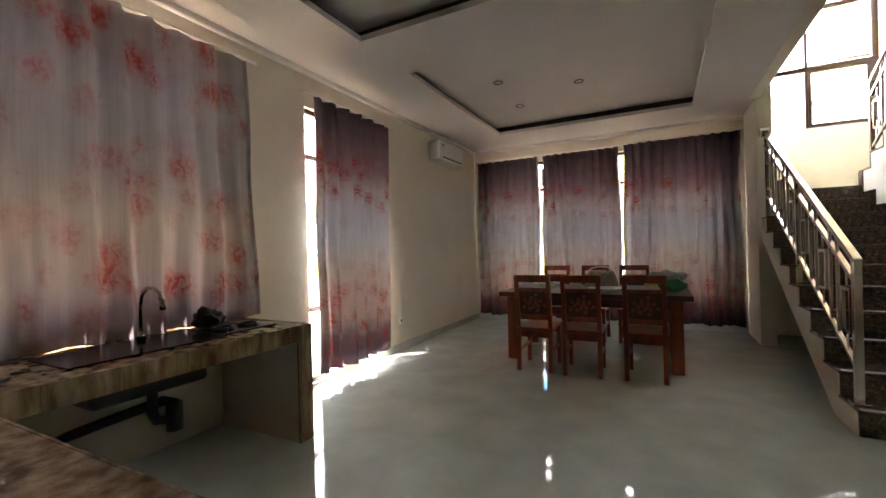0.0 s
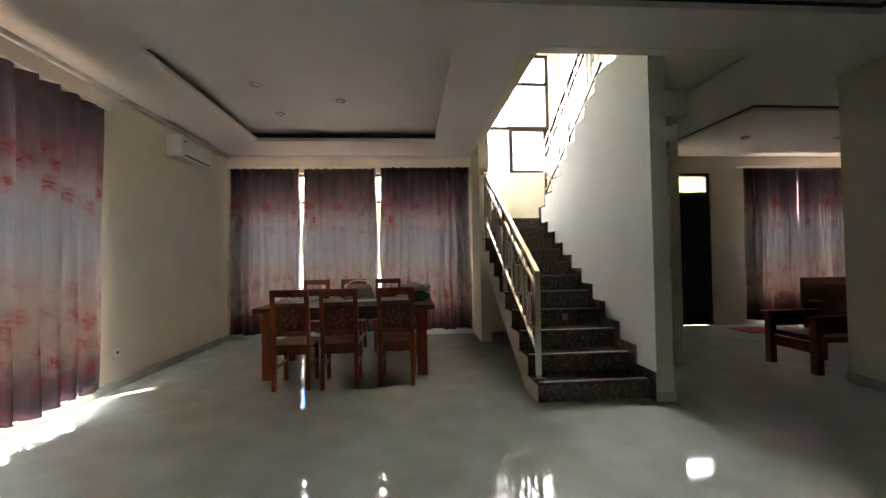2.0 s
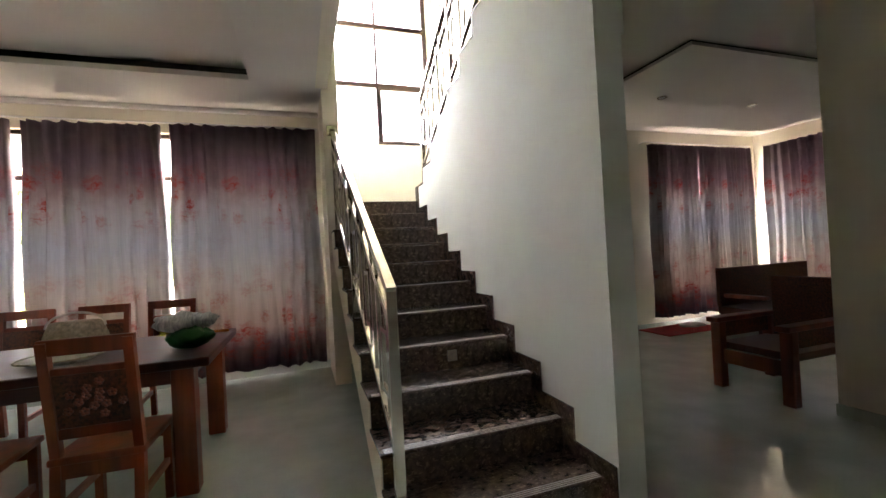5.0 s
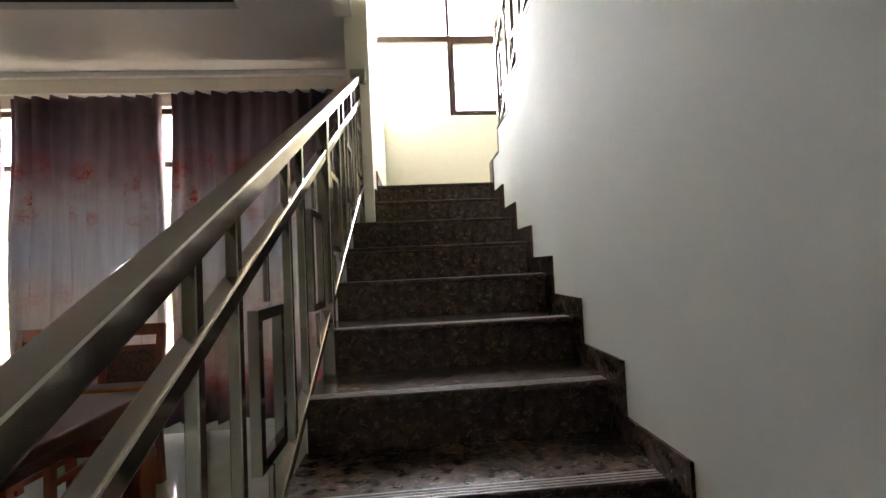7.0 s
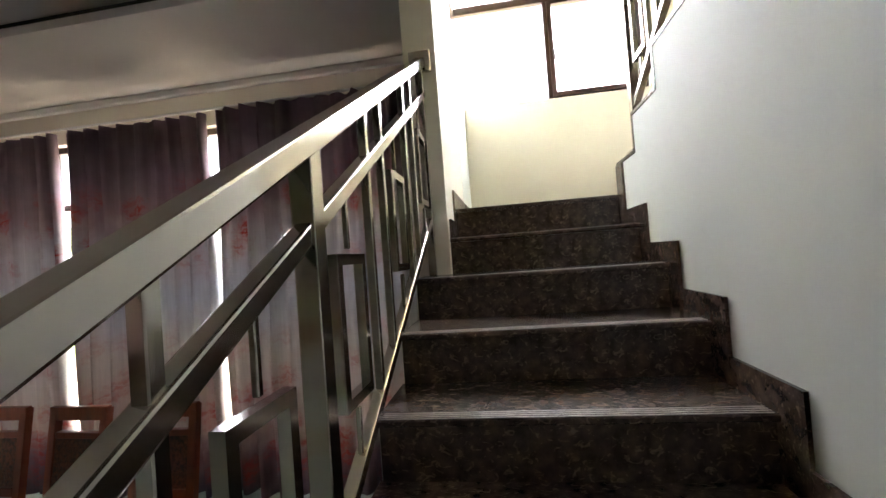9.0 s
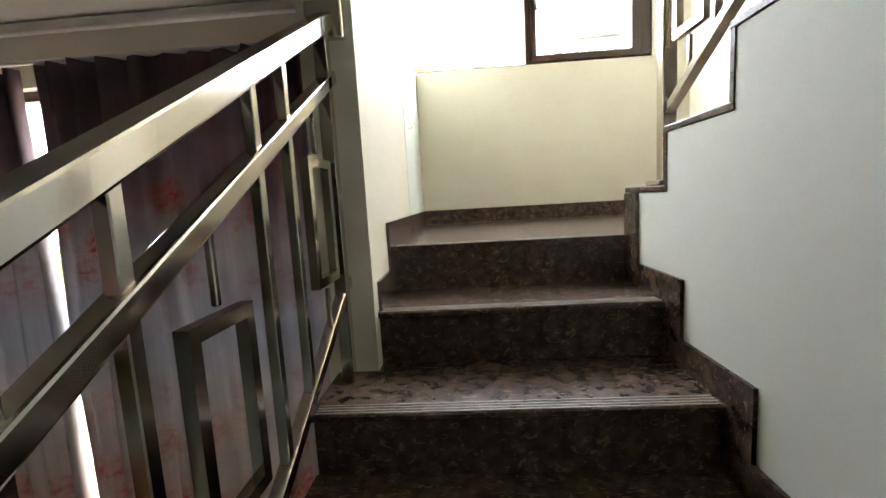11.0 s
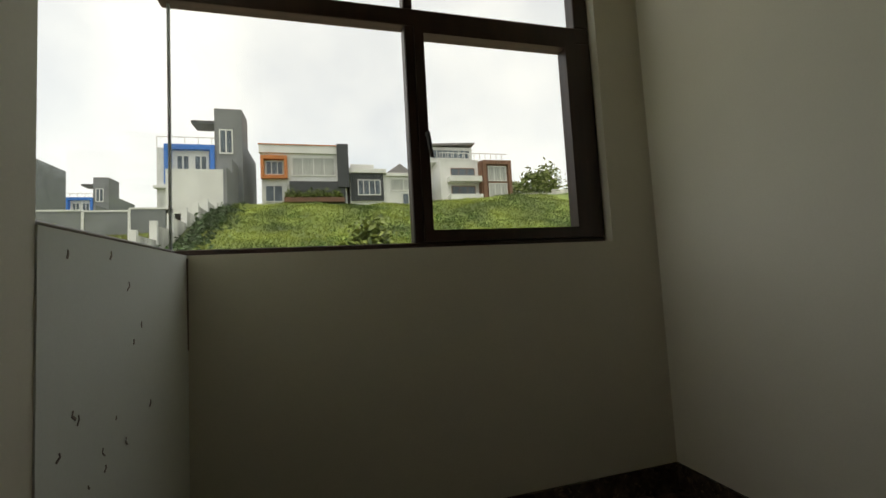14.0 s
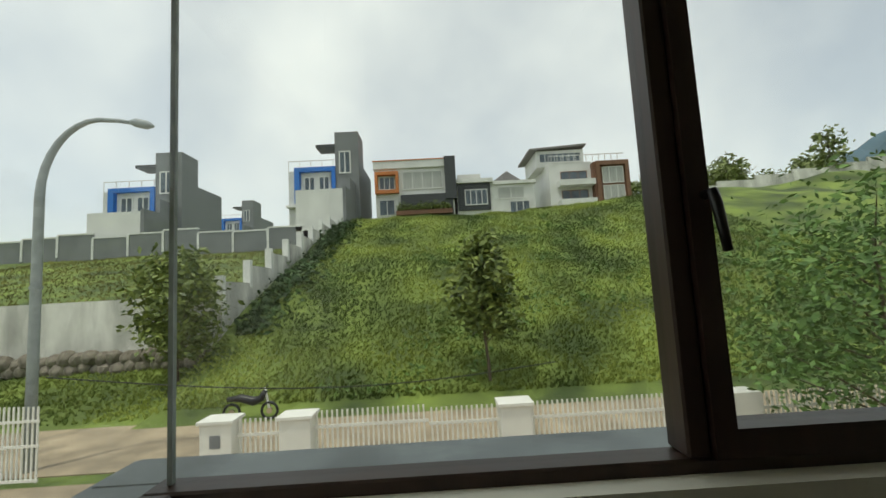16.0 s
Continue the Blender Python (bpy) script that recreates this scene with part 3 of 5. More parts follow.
window("window_dining", "y", YF + 0.06, -5.05, -1.34, 0.32, 2.84, [-4.3, -3.4, -2.3], [2.34], "brown framed window behind floral curtains")
window("window_kitchen", "x", XL - 0.11, -3.7, -1.60, 1.08, 2.88, [-3.0, -2.3], [2.45], "brown framed kitchen window behind a floral curtain")
window("glass_door", "x", XL - 0.11, -0.68, 0.60, 0.02, 2.78, [-0.04], [2.3, 0.75], "brown framed glazed side door")
window("window_living", "y", YF + 0.06, 4.25, 6.32, 0.25, 2.84, [5.2], [2.34], "brown framed living room window")
window("window_living_side", "x", 6.59, 1.6, 3.4, 0.25, 2.84, [2.5], [2.34], "brown framed side window of the living room")

# entrance door with a fanlight
door = thing("door_1", "black wooden entrance door in a dark brown frame", "door", kind="structure")
part("door_frame", boxes((2.75, YF + 0.02, 0, 2.81, YF + 0.12, 2.83), (3.34, YF + 0.02, 0, 3.40, YF + 0.12, 2.83), (2.81, YF + 0.02, 2.77, 3.34, YF + 0.12, 2.83), (2.81, YF + 0.02, 2.42, 3.34, YF + 0.12, 2.48)), "brown_frame", door)
part("door_leaf", rounded(boxes((2.812, YF + 0.05, 0.01, 3.338, YF + 0.09, 2.418)), 0.004), "black_door", door)
part("fanlight", boxes((2.812, YF + 0.06, 2.482, 3.338, YF + 0.068, 2.768)), "glass", door).visible_shadow = False
part("handle", rounded(boxes((2.86, YF + 0.01, 1.0, 2.885, YF + 0.049, 1.22)), 0.006), "steel", door)

# stair window: corner glass, one big fixed light and a casement under a transom
WY = YB + 0.045
win = thing("window_stair", "tall corner window with dark brown frames", "window", kind="structure")
XC = XLAND - 0.050


def fr(name, *b, label=""):
    return part(name, rounded(boxes(b), 0.004, 1), "brown_frame", win, label)


fr("sill_rail", XC - 0.03, WY, SILL - 0.012, 0.672, WY + 0.06, SILL + 0.022)
fr("side_sill_rail", XC - 0.03, YF + 0.152, SILL + 0.001, XC + 0.022, WY - 0.001, SILL + 0.022)
for z in (3.94, 4.85):
    fr("transom", XC - 0.03, WY, z - 0.035, 0.672, WY + 0.06, z + 0.035)
    fr("side_transom", XC - 0.03, YF + 0.152, z - 0.035, XC + 0.03, WY - 0.001, z + 0.035)
fr("head_rail", XC - 0.03, WY, 5.39, 0.672, WY + 0.06, 5.448)
for z0, z1 in ((SILL + 0.023, 3.904), (3.976, 4.814), (4.886, 5.389)):
    fr("mullion", -0.168, WY - 0.002, z0, -0.13, WY + 0.062, z1)
    fr("jamb", 0.60, WY - 0.002, z0, 0.672, WY + 0.062, z1)
    part("pane", boxes((XC + 0.004, WY + 0.028, z0 - 0.004, -0.164, WY + 0.034, z1 + 0.004)), "glass", win).visible_shadow = False
    part("pane", boxes((XC - 0.003, YF + 0.152, z0 - 0.004, XC + 0.003, WY + 0.034, z1 + 0.004)), "glass", win).visible_shadow = False
    if z0 > 3.9:
        part("pane", boxes((-0.134, WY + 0.028, z0 - 0.004, 0.604, WY + 0.034, z1 + 0.004)), "glass", win).visible_shadow = False
    part("corner_joint", boxes((XC - 0.0045, WY + 0.026, z0, XC + 0.0035, WY + 0.036, z1)), "ledge", win, "grey silicone joint of the corner glass")
casement = part("casement", boxes((-0.129, WY - 0.012, SILL + 0.024, 0.599, WY + 0.05, SILL + 0.068), (-0.129, WY - 0.012, 3.872, 0.599, WY + 0.05, 3.903), (-0.129, WY - 0.012, SILL + 0.068, -0.092, WY + 0.05, 3.872), (0.54, WY - 0.012, SILL + 0.068, 0.599, WY + 0.05, 3.872)), "brown_frame", win, "opening casement frame")
part("pane", boxes((-0.096, WY + 0.02, SILL + 0.064, 0.545, WY + 0.026, 3.876)), "glass", casement).visible_shadow = False
bm = bmesh.new()
tube(bm, [(-0.10, WY - 0.012, 3.46), (-0.10, WY - 0.032, 3.46), (-0.099, WY - 0.036, 3.44), (-0.095, WY - 0.038, 3.40), (-0.089, WY - 0.035, 3.365)], [0.009, 0.009, 0.009, 0.008, 0.007])
part("handle", bm, "black_door", casement, "dark casement handle", True)
structure("window_sill", rounded(boxes((XC - 0.16, WY + 0.062, SILL - 0.05, 0.75, WY + 0.19, SILL + 0.012), (XC - 0.17, YF + 0.10, SILL - 0.05, XC - 0.032, WY + 0.19, SILL + 0.010)), 0.006, 1), "ledge", "weathered grey outer sill", "sill")

# ---- curtains ----


def curtain(label, axis, f, a0, a1, z0, z1, material, waves, seed, flare=0.0, depth=0.058):
    """A pleated drape; flare widens its foot."""
    r = random.Random(seed)
    base = (f, a0, z0) if axis == "x" else (a0, f, z0)
    cur = thing("curtain", label, "curtain", base, group="floral curtains")
    n, rows = waves * 10, 22
    ph = [r.uniform(-0.8, 0.8) for _ in range(waves + 2)]
    bm = bmesh.new()
    grid = []
    H, W = z1 - z0, a1 - a0
    for j in range(rows + 1):
        v = j / rows
        line = []
        for i in range(n + 1):
            u = i / n
            k = u * waves
            amp = depth * (0.55 + 0.45 * math.sin(k * 0.9 + ph[int(k)])) * (1.0 - 0.35 * v) + 0.01
            wander = 0.55 * math.sin(0.8 * k + ph[1]) + 0.35 * math.sin(2.1 * k + 3 * ph[2] + 1.2 * v)
            y = amp * math.sin(2 * math.pi * k + wander * (1.3 - v)) + 0.25 * amp * math.sin(4.6 * math.pi * k + ph[0] * 3)
            along = u * W + flare * (1 - v) * (u - 0.5) * 2 + 0.012 * math.sin(9 * v + k)
            z = v * H + (0.012 * math.sin(k * 2.1) if j == 0 else 0)
            line.append(bm.verts.new((y, along, z) if axis == "x" else (along, y, z)))
        grid.append(line)
    for j in range(rows):
        for i in range(n):
            bm.faces.new((grid[j][i], grid[j][i + 1], grid[j + 1][i + 1], grid[j + 1][i]))
    ob = part("cloth", bm, material, cur, "", True)
    sol = ob.modifiers.new("thick", "SOLIDIFY")
    sol.thickness = 0.002
    return cur


def curtain_rod(axis, f, a0, a1, z):
    p = (f, a0, z) if axis == "x" else (a0, f, z)
    q = (f, a1, z) if axis == "x" else (a1, f, z)
    rod = thing("curtain_rod", "thin pale curtain rod on wall brackets", "curtain rod")
    bm = bmesh.new()
    tube(bm, [p, q], 0.011)
    part("rod", bm, "plastic_white", rod, "", True)
    for e in (p, q):
        bm = bmesh.new()
        tube(bm, [Vector(e), Vector(e) + (Vector((-0.14, 0, 0)) if axis == "x" else Vector((0, 0.14, 0)))], 0.007)
        part("bracket", bm, "plastic_white", rod)


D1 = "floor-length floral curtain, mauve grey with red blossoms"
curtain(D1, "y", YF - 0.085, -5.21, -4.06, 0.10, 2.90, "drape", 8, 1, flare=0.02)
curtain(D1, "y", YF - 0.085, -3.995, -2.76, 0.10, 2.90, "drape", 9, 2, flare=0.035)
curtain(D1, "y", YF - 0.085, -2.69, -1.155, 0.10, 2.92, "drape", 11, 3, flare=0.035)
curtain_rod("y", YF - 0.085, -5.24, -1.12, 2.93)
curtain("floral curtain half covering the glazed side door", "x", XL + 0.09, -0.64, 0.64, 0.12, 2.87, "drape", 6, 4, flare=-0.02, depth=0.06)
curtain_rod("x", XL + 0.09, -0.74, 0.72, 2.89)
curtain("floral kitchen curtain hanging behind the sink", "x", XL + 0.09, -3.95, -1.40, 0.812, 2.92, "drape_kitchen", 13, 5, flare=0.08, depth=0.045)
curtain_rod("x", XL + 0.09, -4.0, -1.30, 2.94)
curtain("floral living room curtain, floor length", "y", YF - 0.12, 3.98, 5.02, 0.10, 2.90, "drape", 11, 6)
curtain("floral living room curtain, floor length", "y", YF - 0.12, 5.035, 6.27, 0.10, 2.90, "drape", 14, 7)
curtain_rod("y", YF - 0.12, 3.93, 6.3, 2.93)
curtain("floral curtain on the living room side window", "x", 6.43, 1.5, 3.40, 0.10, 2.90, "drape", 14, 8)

# ---- dining furniture ----


def dining_chair(at, turn):
    ch = thing("dining_chair", "reddish carved wooden dining chair with a high back", "chair", at, turn, "chairs round the dining table")
    w = 0.17
    for x in (-w, w):
        bm = bmesh.new()
        bar(bm, (x, 0.0, 0.0), (x, 0.035, 0.46), 0.042, 0.045, (0, 1, 0))
        bar(bm, (x, 0.035, 0.455), (x, -0.045, 1.02), 0.042, 0.04, (0, 1, 0))
        part("back_leg", bm, "red_wood", ch)
        part("leg", rounded(boxes((x - 0.021, 0.40, 0, x + 0.021, 0.445, 0.43)), 0.004, 1), "red_wood", ch)
        part("side_stretcher", boxes((x - 0.012, 0.06, 0.20, x + 0.012, 0.40, 0.235)), "red_wood", ch)
    part("seat", rounded(boxes((-0.20, 0.0, 0.43, 0.20, 0.47, 0.465)), 0.01), "red_wood", ch)
    part("apron", boxes((-0.148, 0.41, 0.36, 0.148, 0.43, 0.43)), "red_wood", ch)
    part("back_apron", boxes((-0.148, 0.015, 0.36, 0.148, 0.035, 0.428)), "red_wood", ch)
    for z0, z1 in ((0.955, 1.03), (0.86, 0.895), (0.55, 0.60)):
        y = 0.035 - (z0 - 0.455) * 0.142
        part("back_rail", rounded(boxes((-0.193 if z0 > 0.9 else -0.148, y - 0.02, z0, 0.193 if z0 > 0.9 else 0.148, y + 0.015, z1)), 0.005), "red_wood", ch)
    bm = bmesh.new()
    bar(bm, (0, 0.02, 0.60), (0, -0.022, 0.86), 0.296, 0.018, (0, 1, 0))
    panel = part("carved_panel", bm, "carved_wood", ch, "floral carved panel")
    bm = bmesh.new()
    r = random.Random(5)
    for i in range(14):
        a, rad = i * 2.399, 0.035 + 0.010 * i
        x, z = math.cos(a) * rad * 0.75, 0.73 + math.sin(a) * rad * 0.62
        y = 0.02 - (z - 0.6) * 0.16 - 0.010
        for k in range(5):
            t = a + k * 1.257
            m = Matrix.Translation((x + 0.013 * math.cos(t), y, z + 0.013 * math.sin(t)))
            bmesh.ops.create_icosphere(bm, subdivisions=1, radius=0.010, matrix=m)
    part("carving", bm, "red_wood", panel, "raised carved blossoms")
    return ch


first = dining_chair((-3.42, 0.66, 0), 0)
for x, y, rz in ((-2.93, 0.65, 2), (-2.35, 0.69, -2)):
    copy_thing(first, pose(x, y, 0, 0, 0, rz))
for x, y, rz in ((-3.62, 2.76, 180), (-3.06, 2.74, 178), (-2.54, 2.76, 181)):
    copy_thing(first, pose(x, y, 0, 0, 0, rz))

table = thing("dining_table", "long dark red wooden dining table with thick block legs", "table", (-2.93, 1.58, 0))
part("tabletop", rounded(boxes((-1.01, -0.56, 0.745, 1.01, 0.56, 0.80)), 0.01), "dark_wood", table)
part("apron", boxes((-0.80, -0.48, 0.65, 0.80, -0.45, 0.744), (-0.80, 0.45, 0.65, 0.80, 0.48, 0.744), (-0.88, -0.40, 0.65, -0.85, 0.40, 0.744), (0.85, -0.40, 0.65, 0.88, 0.40, 0.744)), "dark_wood", table)
for x in (-0.92, 0.80):
    for y in (-0.52, 0.40):
        part("leg", rounded(boxes((x, y, 0, x + 0.12, y + 0.12, 0.7445)), 0.008), "red_wood", table)

TT = 0.801
bm = bmesh.new()
n = 18
rings = []
for j in range(6):
    a = j / 5 * math.pi / 2
    rings.append([bm.verts.new((math.cos(t) * (0.20 - 0.055 * (1 - math.cos(a))), math.sin(t) * (0.13 - 0.03 * (1 - math.cos(a))), 0.20 * j / 5)) for t in (2 * math.pi * i / n for i in range(n))])
for p, q in zip(rings, rings[1:]):
    for i in range(n):
        bm.faces.new((p[i], p[(i + 1) % n], q[(i + 1) % n], q[i]))
bm.faces.new(rings[0][::-1])
bm.faces.new(rings[-1])
basket = thing("lidded_basket", "woven pale basket with a curved handle on the table", "basket", (-2.86, 1.78, TT))
part("body", bm, "basket", basket, "", True)
bm = bmesh.new()
tube(bm, [(0.17 * math.cos(t), 0, 0.16 + 0.10 * math.sin(t)) for t in (math.pi * i / 12 for i in range(13))], 0.008)
part("handle", bm, "cloth_white", basket, "", True)


def heap(name, label, cat, at, w, d, h, material, seed, parent=None):
    """A slumped cloth or bag."""
    r = random.Random(seed)
    bm = bmesh.new()
    bmesh.ops.create_icosphere(bm, subdivisions=4, radius=1)
    off = Vector((seed, seed, 0))
    for v in bm.verts:
        k = 1 + 0.30 * noise.noise(v.co * 1.7 + off) + 0.10 * noise.noise(v.co * 5 + off)
        v.co = Vector((v.co.x * w * k, v.co.y * d * k, max(0.0, (v.co.z * 0.5 + 0.42) * h * k)))
    ob = new(name, mesh_of(name, bm, material))
    ob.location = at
    for p in ob.data.polygons:
        p.use_smooth = True
    return tagged(ob, label, cat)


heap("shopping_bag", "green plastic bag slumped on the table", "bag", (-2.10, 1.44, TT), 0.13, 0.12, 0.16, "green_bag", 3)
heap("towel", "pale striped towel thrown over the bag", "towel", (-2.14, 1.50, TT + 0.10), 0.17, 0.15, 0.13, "towel", 7)
heap("folded_cloth", "crumpled pale cloth on the dining table", "cloth", (-3.50, 1.65, TT), 0.17, 0.13, 0.09, "cloth_white", 9)
duster = thing("feather_duster", "orange-handled duster with a yellow fluffy head on the table", "duster", (-2.24, 1.86, TT + 0.03))
bm = bmesh.new()
tube(bm, [(0, 0, 0), (0.30, 0.05, -0.012)], 0.010)
part("stick", bm, "orange_cloth", duster, "orange stick")
bm = bmesh.new()
rd = random.Random(8)
for _ in range(160):
    p = Vector((rd.uniform(-0.14, 0.02), rd.gauss(0, 0.006), rd.gauss(0.005, 0.005)))
    d = Vector((rd.uniform(-0.02, 0.0), rd.gauss(0, 0.028), abs(rd.gauss(0, 0.022))))
    tube(bm, [p, p + d], [0.003, 0.001], 3)
part("head", bm, "yellow_bag", duster, "yellow fluffy head")
plate_ob = thing("serving_tray", "flat pale round serving tray on the table", "tray", (-2.78, 1.40, TT))
bm = bmesh.new()
bmesh.ops.create_cone(bm, cap_ends=True, segments=28, radius1=0.15, radius2=0.21, depth=0.03, matrix=Matrix.Translation((0, 0, 0.015)))
part("dish", bm, "cloth_white", plate_ob)
bm = bmesh.new()
tube(bm, [(0.21 * math.cos(t), 0.21 * math.sin(t), 0.03) for t in (2 * math.pi * i / 28 for i in range(29))], 0.006, 6)
part("rim", bm, "basket", plate_ob)

# ---- air conditioner, socket, downlights ----
ac = thing("air_conditioner", "white split air conditioner on the wall", "air conditioner", (XL, 2.27, 2.69))
part("body", rounded(boxes((0.001, -0.43, 0.0, 0.20, 0.43, 0.29)), 0.03, 4), "plastic_white", ac, "", True)
part("flap", rounded(boxes((0.13, -0.35, -0.006, 0.196, 0.35, 0.008)), 0.003), "plastic_white", ac)
part("outlet_slot", boxes((0.198, -0.34, 0.03, 0.2015, 0.34, 0.05)), "plastic_black", ac, "dark air outlet")
part("badge", boxes((0.2, -0.36, 0.21, 0.2015, -0.30, 0.23)), "plastic_black", ac)
sk = thing("wall_socket", "white wall socket low on the wall", "socket", (XL + 0.001, 0.95, 0.35))
part("plate", rounded(boxes((0, -0.04, 0, 0.012, 0.04, 0.08)), 0.003), "plastic_white", sk)
part("hole", boxes((0.012, -0.015, 0.025, 0.0135, 0.015, 0.055)), "plastic_black", sk)
for x, y, z in ((-3.87, 1.0, CEIL + 0.149), (-3.89, 1.94, CEIL + 0.149), (-3.02, 1.46, CEIL + 0.149), (2.86, 2.16, CEIL - 0.071), (4.4, 2.16, CEIL - 0.071)):
    dl = thing("downlight", "small round recessed ceiling downlight, switched off", "downlight", (x, y, z), group="ceiling downlights")
    bm = bmesh.new()
    tube(bm, [(0.05 * math.cos(t), 0.05 * math.sin(t), -0.006) for t in (2 * math.pi * i / 20 for i in range(21))], 0.008, 6)
    part("ring", bm, "steel", dl, "", True)
    bm = bmesh.new()
    bmesh.ops.create_cone(bm, cap_ends=True, segments=20, radius1=0.042, radius2=0.042, depth=0.006, matrix=Matrix.Translation((0, 0, -0.003)))
    part("lens", bm, "plastic_white", dl)

# ---- kitchen counter ----
CX, CY = XL + 0.84, -1.50
counter = thing("kitchen_counter", "tiled kitchen counter with brown marbled edge on a block leg", "counter")
part("worktop", rounded(boxes((XL + 0.002, -4.2, 0.732, CX - 0.012, CY - 0.012, 0.817)), 0.004), "counter_tile", counter)
part("side_leg", boxes((XL + 0.002, CY - 0.12, 0, CX - 0.014, CY - 0.012, 0.731)), "cream_paint", counter)
y = CY
while y > -4.1:
    part("edge_tile", boxes((CX - 0.011, y - 0.298, 0.707, CX, y, 0.820)), "counter_tile", counter)
    y -= 0.30
for z0, z1 in ((0.0, 0.385), (0.387, 0.705)):
    part("leg_tile", boxes((CX - 0.012, CY - 0.13, z0, CX - 0.001, CY, z1)), "counter_tile", counter)
    part("leg_tile", boxes((XL + 0.01, CY - 0.0115, z0, CX - 0.013, CY - 0.001, z1)), "counter_tile", counter)
part("end_tile", boxes((XL + 0.01, CY - 0.0115, 0.707, CX - 0.013, CY - 0.001, 0.820)), "counter_tile", counter)
ret = thing("counter_return", "low tiled counter return beside the cook", "counter")
part("worktop", rounded(boxes((CX + 0.002, -4.3, 0.732, -2.95, -3.225, 0.817)), 0.004), "counter_tile", ret)
for k in range(5):
    part("top_tile", boxes((CX + 0.004 + k * 0.285, -3.52, 0.818, CX + 0.287 + k * 0.285, -3.227, 0.825)), "counter_tile", ret)
    part("edge_tile", boxes((CX + 0.004 + k * 0.285, -3.224, 0.707, CX + 0.287 + k * 0.285, -3.215, 0.825)), "counter_tile", ret)
part("base", boxes((CX + 0.05, -4.25, 0, -3.05, -3.9, 0.731)), "cream_paint", ret)
sink = thing("kitchen_sink", "dark sink set into the counter", "sink", (XL + 0.46, -2.45, 0.820))
part("rim", rounded(boxes((-0.20, -0.40, 0, 0.22, 0.40, 0.010)), 0.003), "black_granite", sink)
part("bowl", rounded(boxes((-0.16, -0.30, -0.24, 0.18, 0.30, -0.001)), 0.03, 3), "plastic_black", sink)
tap = thing("kitchen_tap", "chrome goose-neck tap behind the sink", "tap", (XL + 0.30, -2.35, 0.830))
bm = bmesh.new()
tube(bm, [(0, 0, 0), (0, 0, 0.20), (0.02, 0.0, 0.27), (0.08, 0, 0.315), (0.15, 0, 0.315), (0.20, 0, 0.29), (0.225, 0, 0.24)], 0.011, 10)
part("spout", bm, "steel", tap, "", True)
bm = bmesh.new()
tube(bm, [(0.225, 0, 0.25), (0.235, 0, 0.19)], 0.017, 10)
part("nozzle", bm, "steel", tap, "", True)
bm = bmesh.new()
tube(bm, [(0, 0, 0), (0, 0, 0.05)], 0.025, 12)
part("foot", bm, "steel", tap, "", True)
pipe = thing("drain_pipe", "black plastic drain pipe under the sink", "pipe", (XL + 0.50, -2.40, -0.06))
bm = bmesh.new()
tube(bm, [(0, 0, 0.66), (0, 0, 0.50), (0.0, 0.02, 0.45), (0, 0.08, 0.43), (0, 0.12, 0.47), (0, 0.12, 0.52), (0.0, 0.06, 0.55), (-0.1, -0.2, 0.50), (-0.2, -0.5, 0.44), (-0.33, -0.6, 0.42)], 0.028, 10)
part("trap", bm, "plastic_black", pipe, "", True)
bm = bmesh.new()
tube(bm, [(0, 0.12, 0.36), (0, 0.12, 0.52)], 0.045, 12)
part("bottle_trap", bm, "plastic_black", pipe, "", True)
hob = thing("gas_hob", "flat black built-in hob on the counter", "hob", (XL + 0.45, -1.85, 0.821))
part("plate", rounded(boxes((-0.14, -0.20, 0, 0.20, 0.20, 0.012)), 0.004), "black_granite", hob)
for yy in (-0.09, 0.1):
    bm = bmesh.new()
    tube(bm, [(0.03 + 0.06 * math.cos(t), yy + 0.06 * math.sin(t), 0.022) for t in (2 * math.pi * k / 16 for k in range(17))], 0.010, 6)
    part("burner", bm, "plastic_black", hob, "", True)
heap("black_pan_cover", "black pot standing on the hob", "pot", (XL + 0.34, -1.95, 0.834), 0.10, 0.10, 0.14, "plastic_black", 1)
heap("snack_bag", "crumpled yellow-green packet on the counter", "packet", (-3.95, -3.40, 0.826), 0.09, 0.07, 0.03, "yellow_bag", 4)
pot = thing("cooking_pot", "dark metal pot on the counter corner", "pot", (XL + 0.45, -3.45, 0.818))
bm = bmesh.new()
tube(bm, [(0, 0, 0), (0, 0, 0.01), (0, 0, 0.13), (0, 0, 0.14)], [0.10, 0.12, 0.13, 0.135], 20)
part("body", bm, "plastic_black", pot, "", True)
bm = bmesh.new()
tube(bm, [(0, 0.12, 0.10), (0, 0.17, 0.10), (0.0, 0.24, 0.11)], 0.012)
part("handle", bm, "plastic_black", pot)

# ---- living room ----
bench = thing("wooden_armchair", "heavy carved reddish wooden armchair", "armchair", (2.52, 0.75, 0))
for x, y, h in ((-0.36, 0.30, 0.58), (-0.36, -0.28, 0.58), (0.30, 0.30, 0.58), (0.30, -0.28, 0.95)):
    part("leg", rounded(boxes((x - 0.04, y - 0.045, 0, x + 0.04, y + 0.045, h)), 0.008), "red_wood", bench)
part("seat", rounded(boxes((-0.33, -0.30, 0.34, 0.33, 0.32, 0.40)), 0.01), "dark_wood", bench)
for y in (0.30, -0.28):
    part("armrest", rounded(boxes((-0.44, y - 0.055, 0.58, 0.34, y + 0.055, 0.625)), 0.01), "red_wood", bench)
    part("side_panel", boxes((-0.32, y - 0.015, 0.44, 0.26, y + 0.015, 0.579)), "carved_wood", bench)
part("backrest", rounded(boxes((0.29, -0.24, 0.40, 0.34, 0.26, 0.95)), 0.01), "carved_wood", bench)
